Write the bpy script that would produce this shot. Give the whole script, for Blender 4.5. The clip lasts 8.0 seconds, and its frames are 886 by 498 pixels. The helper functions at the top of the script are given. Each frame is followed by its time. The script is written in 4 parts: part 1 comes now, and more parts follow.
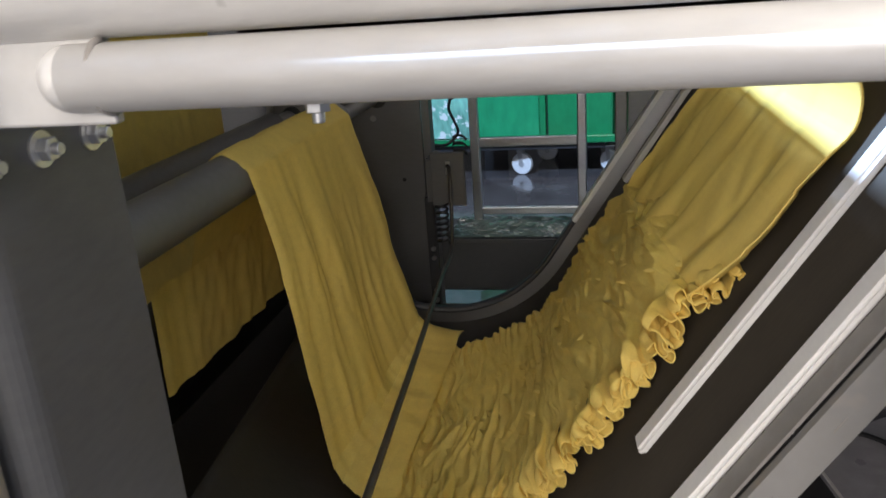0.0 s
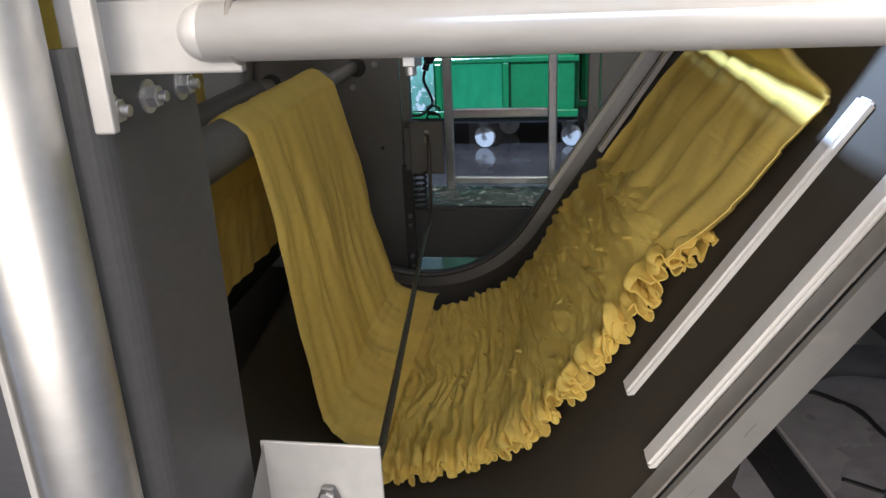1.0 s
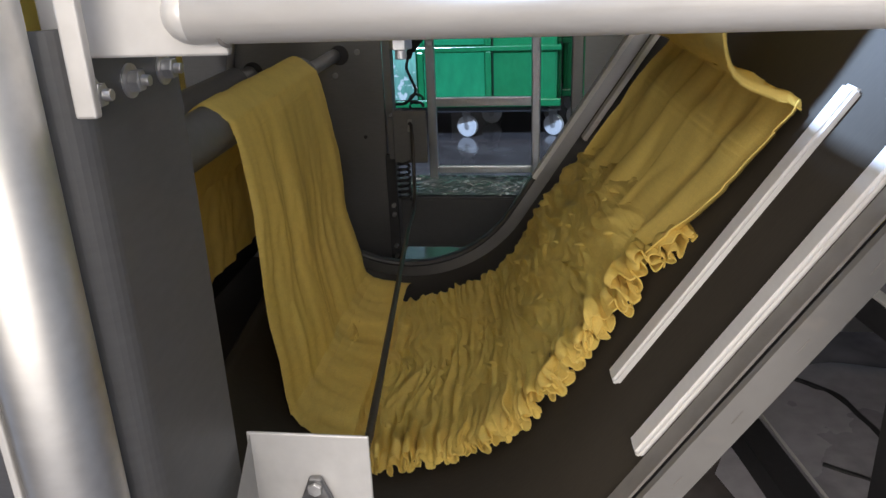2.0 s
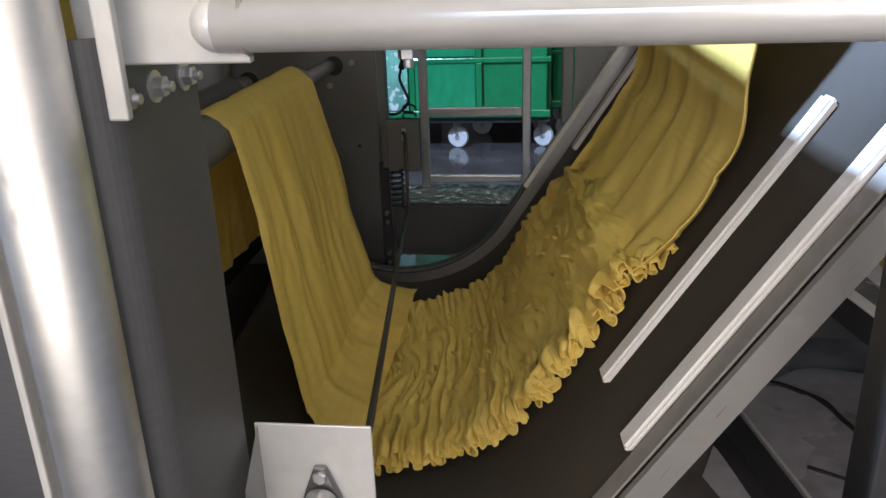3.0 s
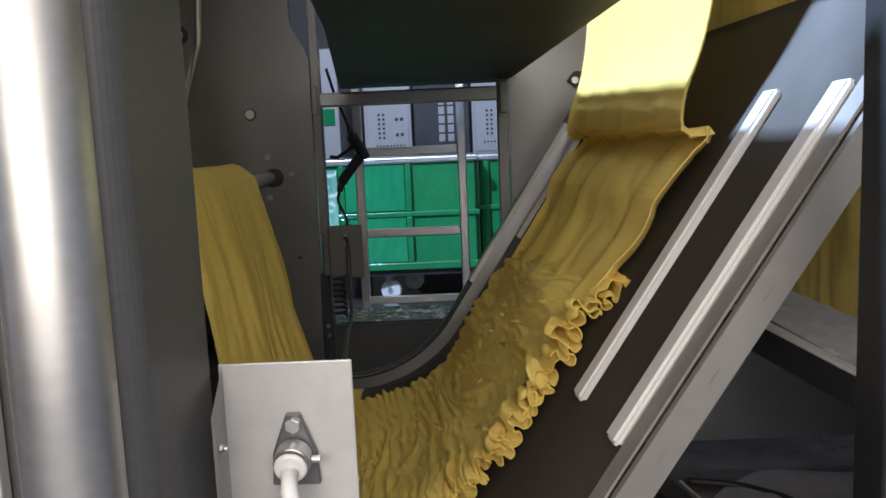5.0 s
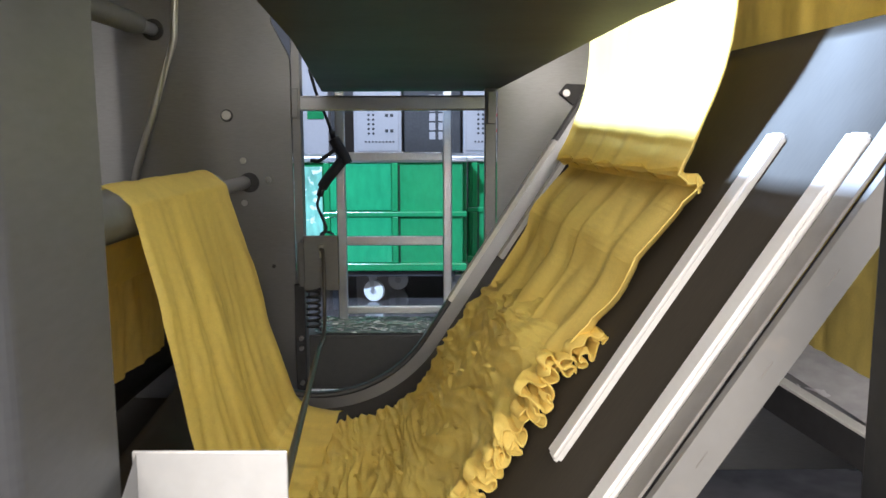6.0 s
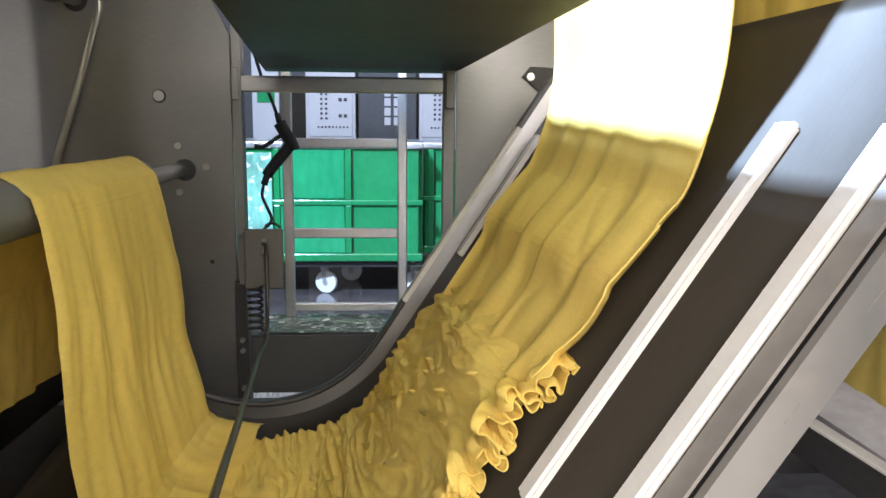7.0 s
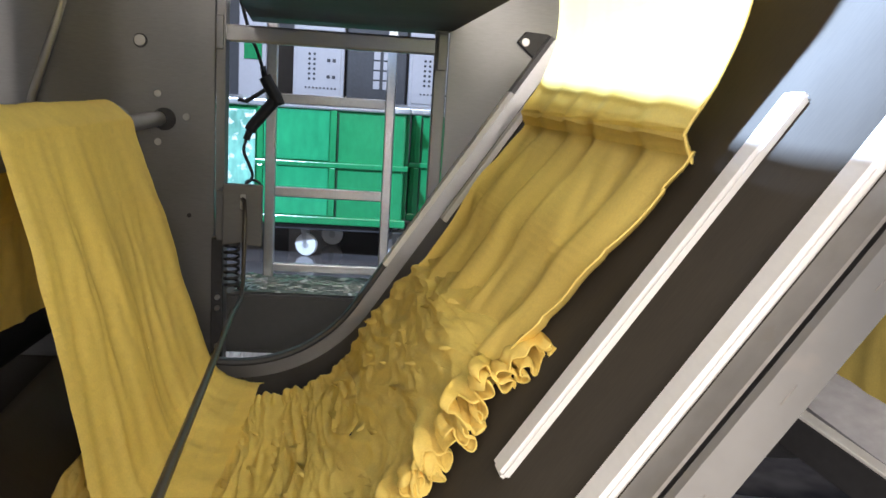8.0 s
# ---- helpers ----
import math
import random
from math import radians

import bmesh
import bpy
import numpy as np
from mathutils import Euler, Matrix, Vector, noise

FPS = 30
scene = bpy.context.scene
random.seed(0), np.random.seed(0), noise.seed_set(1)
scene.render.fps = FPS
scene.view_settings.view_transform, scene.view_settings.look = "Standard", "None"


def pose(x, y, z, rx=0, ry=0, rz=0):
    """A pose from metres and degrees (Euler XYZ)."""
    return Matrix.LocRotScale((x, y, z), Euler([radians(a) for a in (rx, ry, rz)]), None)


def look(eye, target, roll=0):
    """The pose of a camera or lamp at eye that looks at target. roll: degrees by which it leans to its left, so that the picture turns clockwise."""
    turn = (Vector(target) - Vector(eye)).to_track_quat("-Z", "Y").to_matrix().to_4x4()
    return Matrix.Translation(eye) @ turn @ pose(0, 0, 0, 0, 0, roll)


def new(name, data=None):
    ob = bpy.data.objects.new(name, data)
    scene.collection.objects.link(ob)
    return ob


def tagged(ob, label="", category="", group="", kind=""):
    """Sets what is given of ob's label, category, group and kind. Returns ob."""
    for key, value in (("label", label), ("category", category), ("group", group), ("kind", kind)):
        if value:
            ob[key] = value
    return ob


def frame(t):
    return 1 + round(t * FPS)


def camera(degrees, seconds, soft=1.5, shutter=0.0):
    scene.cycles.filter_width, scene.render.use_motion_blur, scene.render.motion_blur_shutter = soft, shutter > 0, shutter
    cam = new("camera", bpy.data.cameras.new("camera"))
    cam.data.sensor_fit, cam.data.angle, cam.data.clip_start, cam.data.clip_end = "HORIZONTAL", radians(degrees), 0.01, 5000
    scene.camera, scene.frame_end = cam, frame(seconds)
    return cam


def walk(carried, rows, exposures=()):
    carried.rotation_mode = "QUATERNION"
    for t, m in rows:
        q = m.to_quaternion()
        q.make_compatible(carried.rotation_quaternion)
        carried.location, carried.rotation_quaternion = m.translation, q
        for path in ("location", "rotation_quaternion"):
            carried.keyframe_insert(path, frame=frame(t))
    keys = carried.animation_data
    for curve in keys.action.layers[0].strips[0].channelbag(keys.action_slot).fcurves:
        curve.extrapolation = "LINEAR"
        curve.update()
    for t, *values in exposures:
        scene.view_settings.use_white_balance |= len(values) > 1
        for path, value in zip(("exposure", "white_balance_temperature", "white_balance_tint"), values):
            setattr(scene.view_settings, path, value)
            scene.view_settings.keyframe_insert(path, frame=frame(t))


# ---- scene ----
cam = camera(58.0, 8.0, shutter=0.35)
PATH = [
    (0, (0.547, 0.261, 1.532), (0.134, 2.107, 0.884), -4.2),
    (0.5, (0.499, 0.189, 1.53), (0.166, 2.03, 0.825), -3.2),
    (1, (0.475, 0.154, 1.538), (0.181, 2.0, 0.825), -2.6),
    (1.5, (0.471, 0.155, 1.538), (0.205, 2.002, 0.818), -2.4),
    (2, (0.467, 0.161, 1.533), (0.218, 2.003, 0.795), -2.3),
    (3.3, (0.455, 0.078, 1.539), (0.243, 1.946, 0.857), -2.0),
    (3.5, (0.422, 0.061, 1.502), (0.23, 1.956, 0.892), -2.4),
    (4, (0.361, 0.133, 1.349), (0.297, 2.088, 0.935), -2.9),
    (4.2, (0.358, 0.142, 1.305), (0.323, 2.122, 1.024), -2.5),
    (5.3, (0.413, 0.061, 1.239), (0.382, 2.045, 0.985), -2.4),
    (5.5, (0.422, 0.097, 1.268), (0.401, 2.081, 1.021), -1.8),
    (6, (0.421, 0.198, 1.302), (0.416, 2.178, 1.02), -0.2),
    (6.5, (0.428, 0.308, 1.323), (0.493, 2.287, 1.037), 0.3),
    (7, (0.425, 0.396, 1.3), (0.531, 2.368, 0.985), 0.5),
    (7.5, (0.434, 0.409, 1.296), (0.543, 2.374, 0.938), 1.7),
    (8, (0.424, 0.444, 1.277), (0.578, 2.4, 0.892), 3.7),
]
walk(cam, [(t, look(eye, target, roll)) for t, eye, target, roll in PATH], [(0.0, -0.30, 6670, 15), (1.0, -0.26, 6720, 15), (3.5, -0.48, 6720, 16), (4.2, -0.33, 6720, 16), (5.3, -0.55, 6720, 15), (5.6, -0.35, 6720, 15), (6.0, 0.42, 6720, 14), (6.5, 0.72, 6870, 15), (7.0, 0.64, 6920, 15), (8.0, 0.52, 6920, 16)])

# ---------------------------------------------------------------- world, light
world = bpy.data.worlds.new("world")
scene.world = world
world.use_nodes = True
world.node_tree.nodes["Background"].inputs[0].default_value = (0.85, 0.92, 1.0, 1)
world.node_tree.nodes["Background"].inputs[1].default_value = 0.1


def area(name, eye, target, sx, sy, watts, colour):
    d = bpy.data.lights.new(name, "AREA")
    d.shape, d.size, d.size_y, d.energy, d.color = "RECTANGLE", sx, sy, watts, colour
    ob = new(name, d)
    ob.matrix_world = look(eye, target)
    return ob


area("lamp_over_machine", (-1.43, 1.3, 4.4), (0.9, 1.6, 1.3), 0.34, 0.3, 950, (0.45, 0.66, 1.0))
area("lamp_aisle", (0.9, -1.3, 4.7), (0.8, -0.6, 0.0), 4.2, 2.2, 120, (1.0, 0.95, 0.88))
area("lamp_front", (0.3, -3.0, 2.45), (0.4, 0.6, 1.3), 4.5, 1.5, 235, (1.0, 0.95, 0.86))
area("lamp_back", (0.3, 4.9, 4.7), (0.3, 5.4, 0.0), 2.4, 1.0, 42, (1.0, 0.96, 0.96))

# ---------------------------------------------------------------- materials


def material(name, colour, rough=0.5, metal=0.0, grain=30.0, vary=0.25, bump=0.1, stretch=(1, 1, 1), spots=None, coat=0.0, rough_vary=0.1, bump_scale=None, island=0.0):
    m = bpy.data.materials.new(name)
    m.use_nodes = True
    nt = m.node_tree
    b = nt.nodes["Principled BSDF"]
    tc = nt.nodes.new("ShaderNodeTexCoord")
    mp = nt.nodes.new("ShaderNodeMapping")
    mp.inputs["Scale"].default_value = stretch
    nt.links.new(tc.outputs["Object"], mp.inputs["Vector"])
    fine = nt.nodes.new("ShaderNodeTexNoise")
    fine.inputs["Scale"].default_value, fine.inputs["Detail"].default_value = grain, 6
    nt.links.new(mp.outputs[0], fine.inputs["Vector"])
    broad = nt.nodes.new("ShaderNodeTexNoise")
    broad.inputs["Scale"].default_value, broad.inputs["Detail"].default_value = grain * 0.09, 5
    nt.links.new(tc.outputs["Object"], broad.inputs["Vector"])
    mixf = nt.nodes.new("ShaderNodeMath")
    mixf.operation = "MULTIPLY_ADD"
    nt.links.new(fine.outputs["Fac"], mixf.inputs[0])
    mixf.inputs[1].default_value = 0.45
    half = nt.nodes.new("ShaderNodeMath")
    half.operation = "MULTIPLY"
    nt.links.new(broad.outputs["Fac"], half.inputs[0])
    half.inputs[1].default_value = 0.55
    nt.links.new(half.outputs[0], mixf.inputs[2])
    ramp = nt.nodes.new("ShaderNodeValToRGB")
    ramp.color_ramp.elements[0].position, ramp.color_ramp.elements[1].position = 0.3, 0.7
    lo = [c * (1 - vary) for c in colour]
    hi = [min(1, c * (1 + vary)) for c in colour]
    ramp.color_ramp.elements[0].color, ramp.color_ramp.elements[1].color = (*lo, 1), (*hi, 1)
    nt.links.new(mixf.outputs[0], ramp.inputs[0])
    out = ramp.outputs[0]
    if spots:
        n = nt.nodes.new("ShaderNodeTexNoise")
        n.inputs["Scale"].default_value, n.inputs["Detail"].default_value = spots[0], 3
        nt.links.new(tc.outputs["Object"], n.inputs["Vector"])
        r = nt.nodes.new("ShaderNodeValToRGB")
        r.color_ramp.elements[0].position, r.color_ramp.elements[1].position = spots[1], spots[1] + (0.06 if spots[0] > 5 else 0.2)
        nt.links.new(n.outputs["Fac"], r.inputs[0])
        mx = nt.nodes.new("ShaderNodeMix")
        mx.data_type = "RGBA"
        nt.links.new(r.outputs[0], mx.inputs["Factor"])
        nt.links.new(out, mx.inputs["A"])
        mx.inputs["B"].default_value = (*spots[2], 1)
        out = mx.outputs["Result"]
    nt.links.new(out, b.inputs["Base Color"])
    b.inputs["Metallic"].default_value = metal
    rr = nt.nodes.new("ShaderNodeMapRange")
    rr.inputs["To Min"].default_value, rr.inputs["To Max"].default_value = max(0.02, rough - rough_vary), min(1, rough + rough_vary)
    nt.links.new(broad.outputs["Fac"], rr.inputs["Value"])
    nt.links.new(rr.outputs[0], b.inputs["Roughness"])
    if coat:
        b.inputs["Coat Weight"].default_value = coat
        b.inputs["Coat Roughness"].default_value = 0.12
    if bump:
        bp = nt.nodes.new("ShaderNodeBump")
        bp.inputs["Strength"].default_value, bp.inputs["Distance"].default_value = bump, 0.004
        src = fine
        if bump_scale:
            src = nt.nodes.new("ShaderNodeTexNoise")
            src.inputs["Scale"].default_value, src.inputs["Detail"].default_value = bump_scale, 4
            nt.links.new(mp.outputs[0], src.inputs["Vector"])
        nt.links.new(src.outputs["Fac"], bp.inputs["Height"])
        nt.links.new(bp.outputs[0], b.inputs["Normal"])
    return m


STEEL = material("satin_steel", (0.5, 0.5, 0.5), 0.38, 1.0, 60, 0.12, 0.03, (1, 1, 14))
STEEL_PANEL = material("steel_panel", (0.25, 0.25, 0.253), 0.48, 1.0, 50, 0.12, 0.03, (1, 1, 10))
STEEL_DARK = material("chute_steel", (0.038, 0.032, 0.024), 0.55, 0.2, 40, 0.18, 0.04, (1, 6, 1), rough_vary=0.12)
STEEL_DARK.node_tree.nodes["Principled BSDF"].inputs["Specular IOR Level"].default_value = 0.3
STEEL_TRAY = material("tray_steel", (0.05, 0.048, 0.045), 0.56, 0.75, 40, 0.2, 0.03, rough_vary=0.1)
STEEL_TUBE = material("tube_steel", (0.68, 0.67, 0.65), 0.48, 1.0, 90, 0.1, 0.03, (0.3, 1, 1), (16, 0.69, (0.45, 0.44, 0.42)))
TUBE_PALE = material("pale_satin_tube", (0.78, 0.77, 0.75), 0.4, 0.45, 90, 0.08, 0.03, (0.3, 1, 1), (22, 0.68, (0.42, 0.41, 0.39)))
PAN_WET = material("wet_steel_pan", (0.5, 0.5, 0.54), 0.25, 0.2, 24, 0.25, 0.15, rough_vary=0.15)
FLOOR_PALE = material("wet_pale_floor", (0.34, 0.33, 0.36), 0.3, 0.0, 18, 0.25, 0.2, rough_vary=0.15)
FLANGE = material("pale_edge_plate", (0.27, 0.262, 0.25), 0.5, 0.3, 26, 0.1, 0.04, (1, 1, 1), (12, 0.66, (0.3, 0.28, 0.26)))
GUSSET = material("pale_dull_plate", (0.5, 0.495, 0.485), 0.5, 0.35, 50, 0.12, 0.05, (1, 1, 1), (18, 0.66, (0.34, 0.32, 0.29)))
BOLT = material("bolt_steel", (0.66, 0.66, 0.66), 0.42, 1.0, 200, 0.1, 0.05)
PLATE_DULL = material("dull_plate", (0.145, 0.145, 0.145), 0.55, 0.45, 45, 0.12, 0.04, (1, 1, 3))
PAINT_GREY = material("grey_paint", (0.075, 0.075, 0.077), 0.5, 0.0, 40, 0.12, 0.05)
BAR_GREY = material("dark_bar", (0.085, 0.085, 0.088), 0.45, 0.5, 40, 0.2, 0.06)
ROD = material("brown_steel_rod", (0.1, 0.09, 0.08), 0.4, 0.6, 60, 0.2, 0.05)
WORN = material("worn_steel_edge", (0.27, 0.255, 0.24), 0.6, 0.15, 30, 0.22, 0.05, (1, 1, 1), (20, 0.62, (0.26, 0.24, 0.22)))
IRON = material("dark_iron", (0.045, 0.045, 0.048), 0.5, 0.3, 40, 0.3, 0.1)
PLASTIC_W = material("white_plastic_strip", (0.74, 0.73, 0.71), 0.55, 0.0, 60, 0.06, 0.06, (4, 1, 1), (14, 0.68, (0.55, 0.53, 0.48)))
RUBBER = material("black_rubber", (0.02, 0.02, 0.022), 0.5, 0.0, 60, 0.3, 0.1)
CLOTH = material("yellow_knit_cloth", (0.93, 0.7, 0.195), 0.75, 0.0, 260, 0.1, 0.12, (1, 1, 1), None, 0, 0.05)


def thin(m, share):
    """Lets a share of the light through, as thin cloth does."""
    nt = m.node_tree
    b = nt.nodes["Principled BSDF"]
    tr, mx = nt.nodes.new("ShaderNodeBsdfTranslucent"), nt.nodes.new("ShaderNodeMixShader")
    nt.links.new(b.inputs["Base Color"].links[0].from_socket, tr.inputs["Color"])
    mx.inputs[0].default_value = share
    nt.links.new(b.outputs[0], mx.inputs[1])
    nt.links.new(tr.outputs[0], mx.inputs[2])
    nt.links.new(mx.outputs[0], nt.nodes["Material Output"].inputs["Surface"])


thin(CLOTH, 0.2)
GREEN = material("green_wet_plastic", (0.007, 0.25, 0.088), 0.18, 0.0, 24, 0.2, 0.8, (1, 1, 0.5), None, 0.5, 0.12, 16)
GREEN_FILM = material("green_film", (0.01, 0.31, 0.13), 0.14, 0.0, 20, 0.25, 1.0, (1, 1, 0.4), None, 0.8, 0.08, 18)
# darker copy of the bin green, for shade painted in the recesses
GREEN_SHADE = material("green_recess_shade", (0.006, 0.045, 0.02), 0.35, 0.0, 24, 0.15, 0.12, coat=0.2)
WRAP = material("crumpled_clear_film", (0.2, 0.52, 0.4), 0.22, 0.0, 30, 0.5, 1.0, (1, 1, 0.35), (18, 0.56, (0.75, 0.85, 0.82)), 0.4, bump_scale=22)
# the bin's reflection in the floor as colour; the white spots are painted glints
BIN_REFLECTION = material("bin_reflection_film", (0.09, 0.14, 0.12), 0.16, 0.0, 30, 0.4, 1.0, (1, 1, 1), (26, 0.6, (0.55, 0.66, 0.62)), 0.4, bump_scale=24)
# a pale reflection in the wet floor, put into the colour
WHITE_REFLECTION = material("white_reflection_film", (0.72, 0.73, 0.74), 0.3, 0.0, 30, 0.12, 0.5, bump_scale=22)
ROLLER_RUBBER = material("grey_roller_rubber", (0.2, 0.2, 0.2), 0.45, 0.2, 50, 0.1, 0.03)
WHEEL_W = material("white_nylon_wheel", (0.82, 0.82, 0.81), 0.4, 0.0, 60, 0.08, 0.04)
ZINC = material("zinc_plate", (0.7, 0.71, 0.72), 0.35, 1.0, 80, 0.1, 0.05)
FLOOR = material("wet_concrete_floor", (0.085, 0.075, 0.073), 0.08, 0.0, 14, 0.35, 0.05, (1, 1, 1), (2.6, 0.5, (0.14, 0.13, 0.128)), 0, 0.05)
WALL = material("off_white_wall", (0.42, 0.42, 0.41), 0.8, 0.0, 10, 0.08, 0.05)
WALL_DARK = material("dark_wall", (0.1, 0.1, 0.105), 0.7, 0.0, 10, 0.15, 0.05)
CABINET = material("light_grey_cabinet", (0.43, 0.42, 0.44), 0.4, 0.0, 30, 0.05, 0.02)
BLACK = material("black_print", (0.03, 0.03, 0.035), 0.5, 0.0, 30, 0.2, 0)
RED = material("red_plastic", (0.55, 0.02, 0.03), 0.35, 0.0, 30, 0.1, 0)
PLATE_L = material("light_steel_plate", (0.64, 0.635, 0.62), 0.42, 0.35, 60, 0.08, 0.04)

# ---------------------------------------------------------------- mesh helpers


def link_mesh(name, bm, mat, parent=None, label="", smooth=False):
    me = bpy.data.meshes.new(name)
    bmesh.ops.recalc_face_normals(bm, faces=bm.faces)
    bm.to_mesh(me)
    bm.free()
    me.materials.append(mat)
    if smooth:
        for p in me.polygons:
            p.use_smooth = True
    ob = new(name, me)
    if parent:
        ob.parent = parent
    if label:
        ob["label"] = label
    return ob


def part(name, bm, mat, parent, label="", smooth=False):
    return link_mesh(name, bm, mat, parent, label, smooth)


def thing(name, label, category, x=0, y=0, z=0, group="", kind=""):
    ob = new(name)
    ob.location = (x, y, z)
    return tagged(ob, label, category, group, kind)


def boxm(x0, y0, z0, x1, y1, z1, bevel=0.002, bm=None):
    """A box between two corners with its edges rounded."""
    b = bmesh.new()
    bmesh.ops.create_cube(b, size=1.0, matrix=Matrix.Translation(((x0 + x1) / 2, (y0 + y1) / 2, (z0 + z1) / 2)) @ Matrix.Diagonal((abs(x1 - x0), abs(y1 - y0), abs(z1 - z0), 1)))
    if bevel:
        bmesh.ops.bevel(b, geom=b.edges[:], offset=bevel, segments=2, profile=0.5, affect="EDGES")
    return join(bm, b)


def join(bm, b):
    if bm is None:
        return b
    me = bpy.data.meshes.new("tmp")
    b.to_mesh(me)
    b.free()
    bm.from_mesh(me)
    bpy.data.meshes.remove(me)
    return bm


def tube(a, b, r, seg=24, cap=0.0, bm=None, r2=None):
    """A round bar from a to b; cap rounds its rims."""
    a, b = Vector(a), Vector(b)
    d = b - a
    out = bmesh.new()
    q = Vector((0, 0, 1)).rotation_difference(d.normalized()).to_matrix().to_4x4()
    bmesh.ops.create_cone(out, cap_ends=True, segments=seg, radius1=r, radius2=r if r2 is None else r2, depth=d.length, matrix=Matrix.Translation((a + b) / 2) @ q)
    if cap:
        rims = [e for e in out.edges if any(len(f.verts) > 4 for f in e.link_faces)]
        bmesh.ops.bevel(out, geom=rims, offset=cap, segments=4, profile=0.5, affect="EDGES")
    return join(bm, out)


def sweep(points, r, seg=10, bm=None):
    """A round wire along points."""
    out = bmesh.new()
    pts = [Vector(p) for p in points]
    rings = []
    up = Vector((0.3, 0.1, 1)).normalized()
    for i, p in enumerate(pts):
        d = (pts[min(i + 1, len(pts) - 1)] - pts[max(i - 1, 0)]).normalized()
        s = d.cross(up)
        if s.length < 0.05:
            s = d.cross(Vector((1, 0, 0)))
        s.normalize()
        w = s.cross(d)
        rings.append([out.verts.new(p + (s * math.cos(k / seg * math.tau) + w * math.sin(k / seg * math.tau)) * r) for k in range(seg)])
    for a, b in zip(rings, rings[1:]):
        for k in range(seg):
            out.faces.new((a[k], a[(k + 1) % seg], b[(k + 1) % seg], b[k]))
    out.faces.new(rings[0][::-1])
    out.faces.new(rings[-1])
    return join(bm, out)


def outline(points, y0, y1, bevel=0.0015):
    """A plate with the outline points (x, z) between y0 and y1."""
    bm = bmesh.new()
    f = bm.faces.new([bm.verts.new((x, y0, z)) for x, z in points])
    r = bmesh.ops.extrude_face_region(bm, geom=[f])
    bmesh.ops.translate(bm, vec=(0, y1 - y0, 0), verts=[v for v in r["geom"] if isinstance(v, bmesh.types.BMVert)])
    if bevel:
        bmesh.ops.bevel(bm, geom=bm.edges[:], offset=bevel, segments=1, affect="EDGES")
    return bm


def hexbolt(parent, x, y, z, r=0.0075, axis=(0, -1, 0), h=0.006, washer=True):
    """A hexagon head on a washer, proud along axis."""
    ax = Vector(axis)
    p = Vector((x, y, z))
    if washer:
        part("washer", tube(p, p + ax * 0.0018, r * 1.5, 24), BOLT, parent)
    b = part("bolt_head", tube(p + ax * 0.0018, p + ax * (0.0018 + h), r, 6, 0.0008), BOLT, parent)
    part("bolt_tip", tube(p + ax * (0.0018 + h), p + ax * (0.004 + h * 1.5), r * 0.5, 16, 0.001), BOLT, parent)
    return b


def nz(x, y, z):
    return noise.noise(Vector((x, y, z)))


def ridge(x, y, z):
    return 1.0 - 2.2 * abs(nz(x, y, z))


# ---------------------------------------------------------------- the hall
def hall():
    fl = link_mesh("floor", boxm(-7, -4, -0.1, 7, 9.6, 0, 0), FLOOR)
    tagged(fl, "dark wet concrete floor of the hall", "floor", kind="structure")
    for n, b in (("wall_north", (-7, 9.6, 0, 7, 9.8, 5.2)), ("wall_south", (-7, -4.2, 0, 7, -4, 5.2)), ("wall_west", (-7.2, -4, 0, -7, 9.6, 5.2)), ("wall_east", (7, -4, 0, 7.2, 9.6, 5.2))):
        # the far wall is darker than the other three
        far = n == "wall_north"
        tagged(link_mesh(n, boxm(*b, 0), WALL_DARK if far else WALL), "plain dark hall wall" if far else "plain off-white hall wall", "wall", kind="structure")
    tagged(link_mesh("ceiling", boxm(-7, -4, 5.2, 7, 9.6, 5.3, 0), WALL), "plain pale hall ceiling", "ceiling", kind="structure")


hall()

YP = 2.95          # near face of the far side panel
K = -0.085         # the chute stands a little askew to the frame
A57 = math.radians(57)
ARC_C, ARC_R = (0.123, 0.901), 0.45


def chute(s, lift=0.0):
    """Point (x, z) and the way (dx, dz) down the chute's section; s is 0 where the straight meets the bend, negative up the slope."""
    if s < 0:
        px, pz = ARC_C[0] + ARC_R * math.sin(A57) - s * math.cos(A57), ARC_C[1] - ARC_R * math.cos(A57) - s * math.sin(A57)
        dx, dz = -math.cos(A57), -math.sin(A57)
    else:
        a = A57 - s / ARC_R
        px, pz = ARC_C[0] + ARC_R * math.sin(a), ARC_C[1] - ARC_R * math.cos(a)
        dx, dz = -math.cos(a), -math.sin(a)
    nx, nz = dz, -dx
    return px + nx * lift, pz + nz * lift, dx, dz


def skew(x, y):
    return x + K * (y - 1.4)


def chute_strip(s0, s1, n, y0, y1, l0, l1):
    """A strip of the chute's section between two widths and two heights over the sheet."""
    bm = bmesh.new()
    rows = []
    for i in range(n + 1):
        s = s0 + (s1 - s0) * i / n
        row = []
        for y, l in ((y0, l0), (y1, l0), (y1, l1), (y0, l1)):
            x, z, _, _ = chute(s, l)
            row.append(bm.verts.new((skew(x, y), y, z)))
        rows.append(row)
    for a, b in zip(rows, rows[1:]):
        for k in range(4):
            bm.faces.new((a[k], a[(k + 1) % 4], b[(k + 1) % 4], b[k]))
    bm.faces.new(rows[0][::-1])
    bm.faces.new(rows[-1])
    return bm


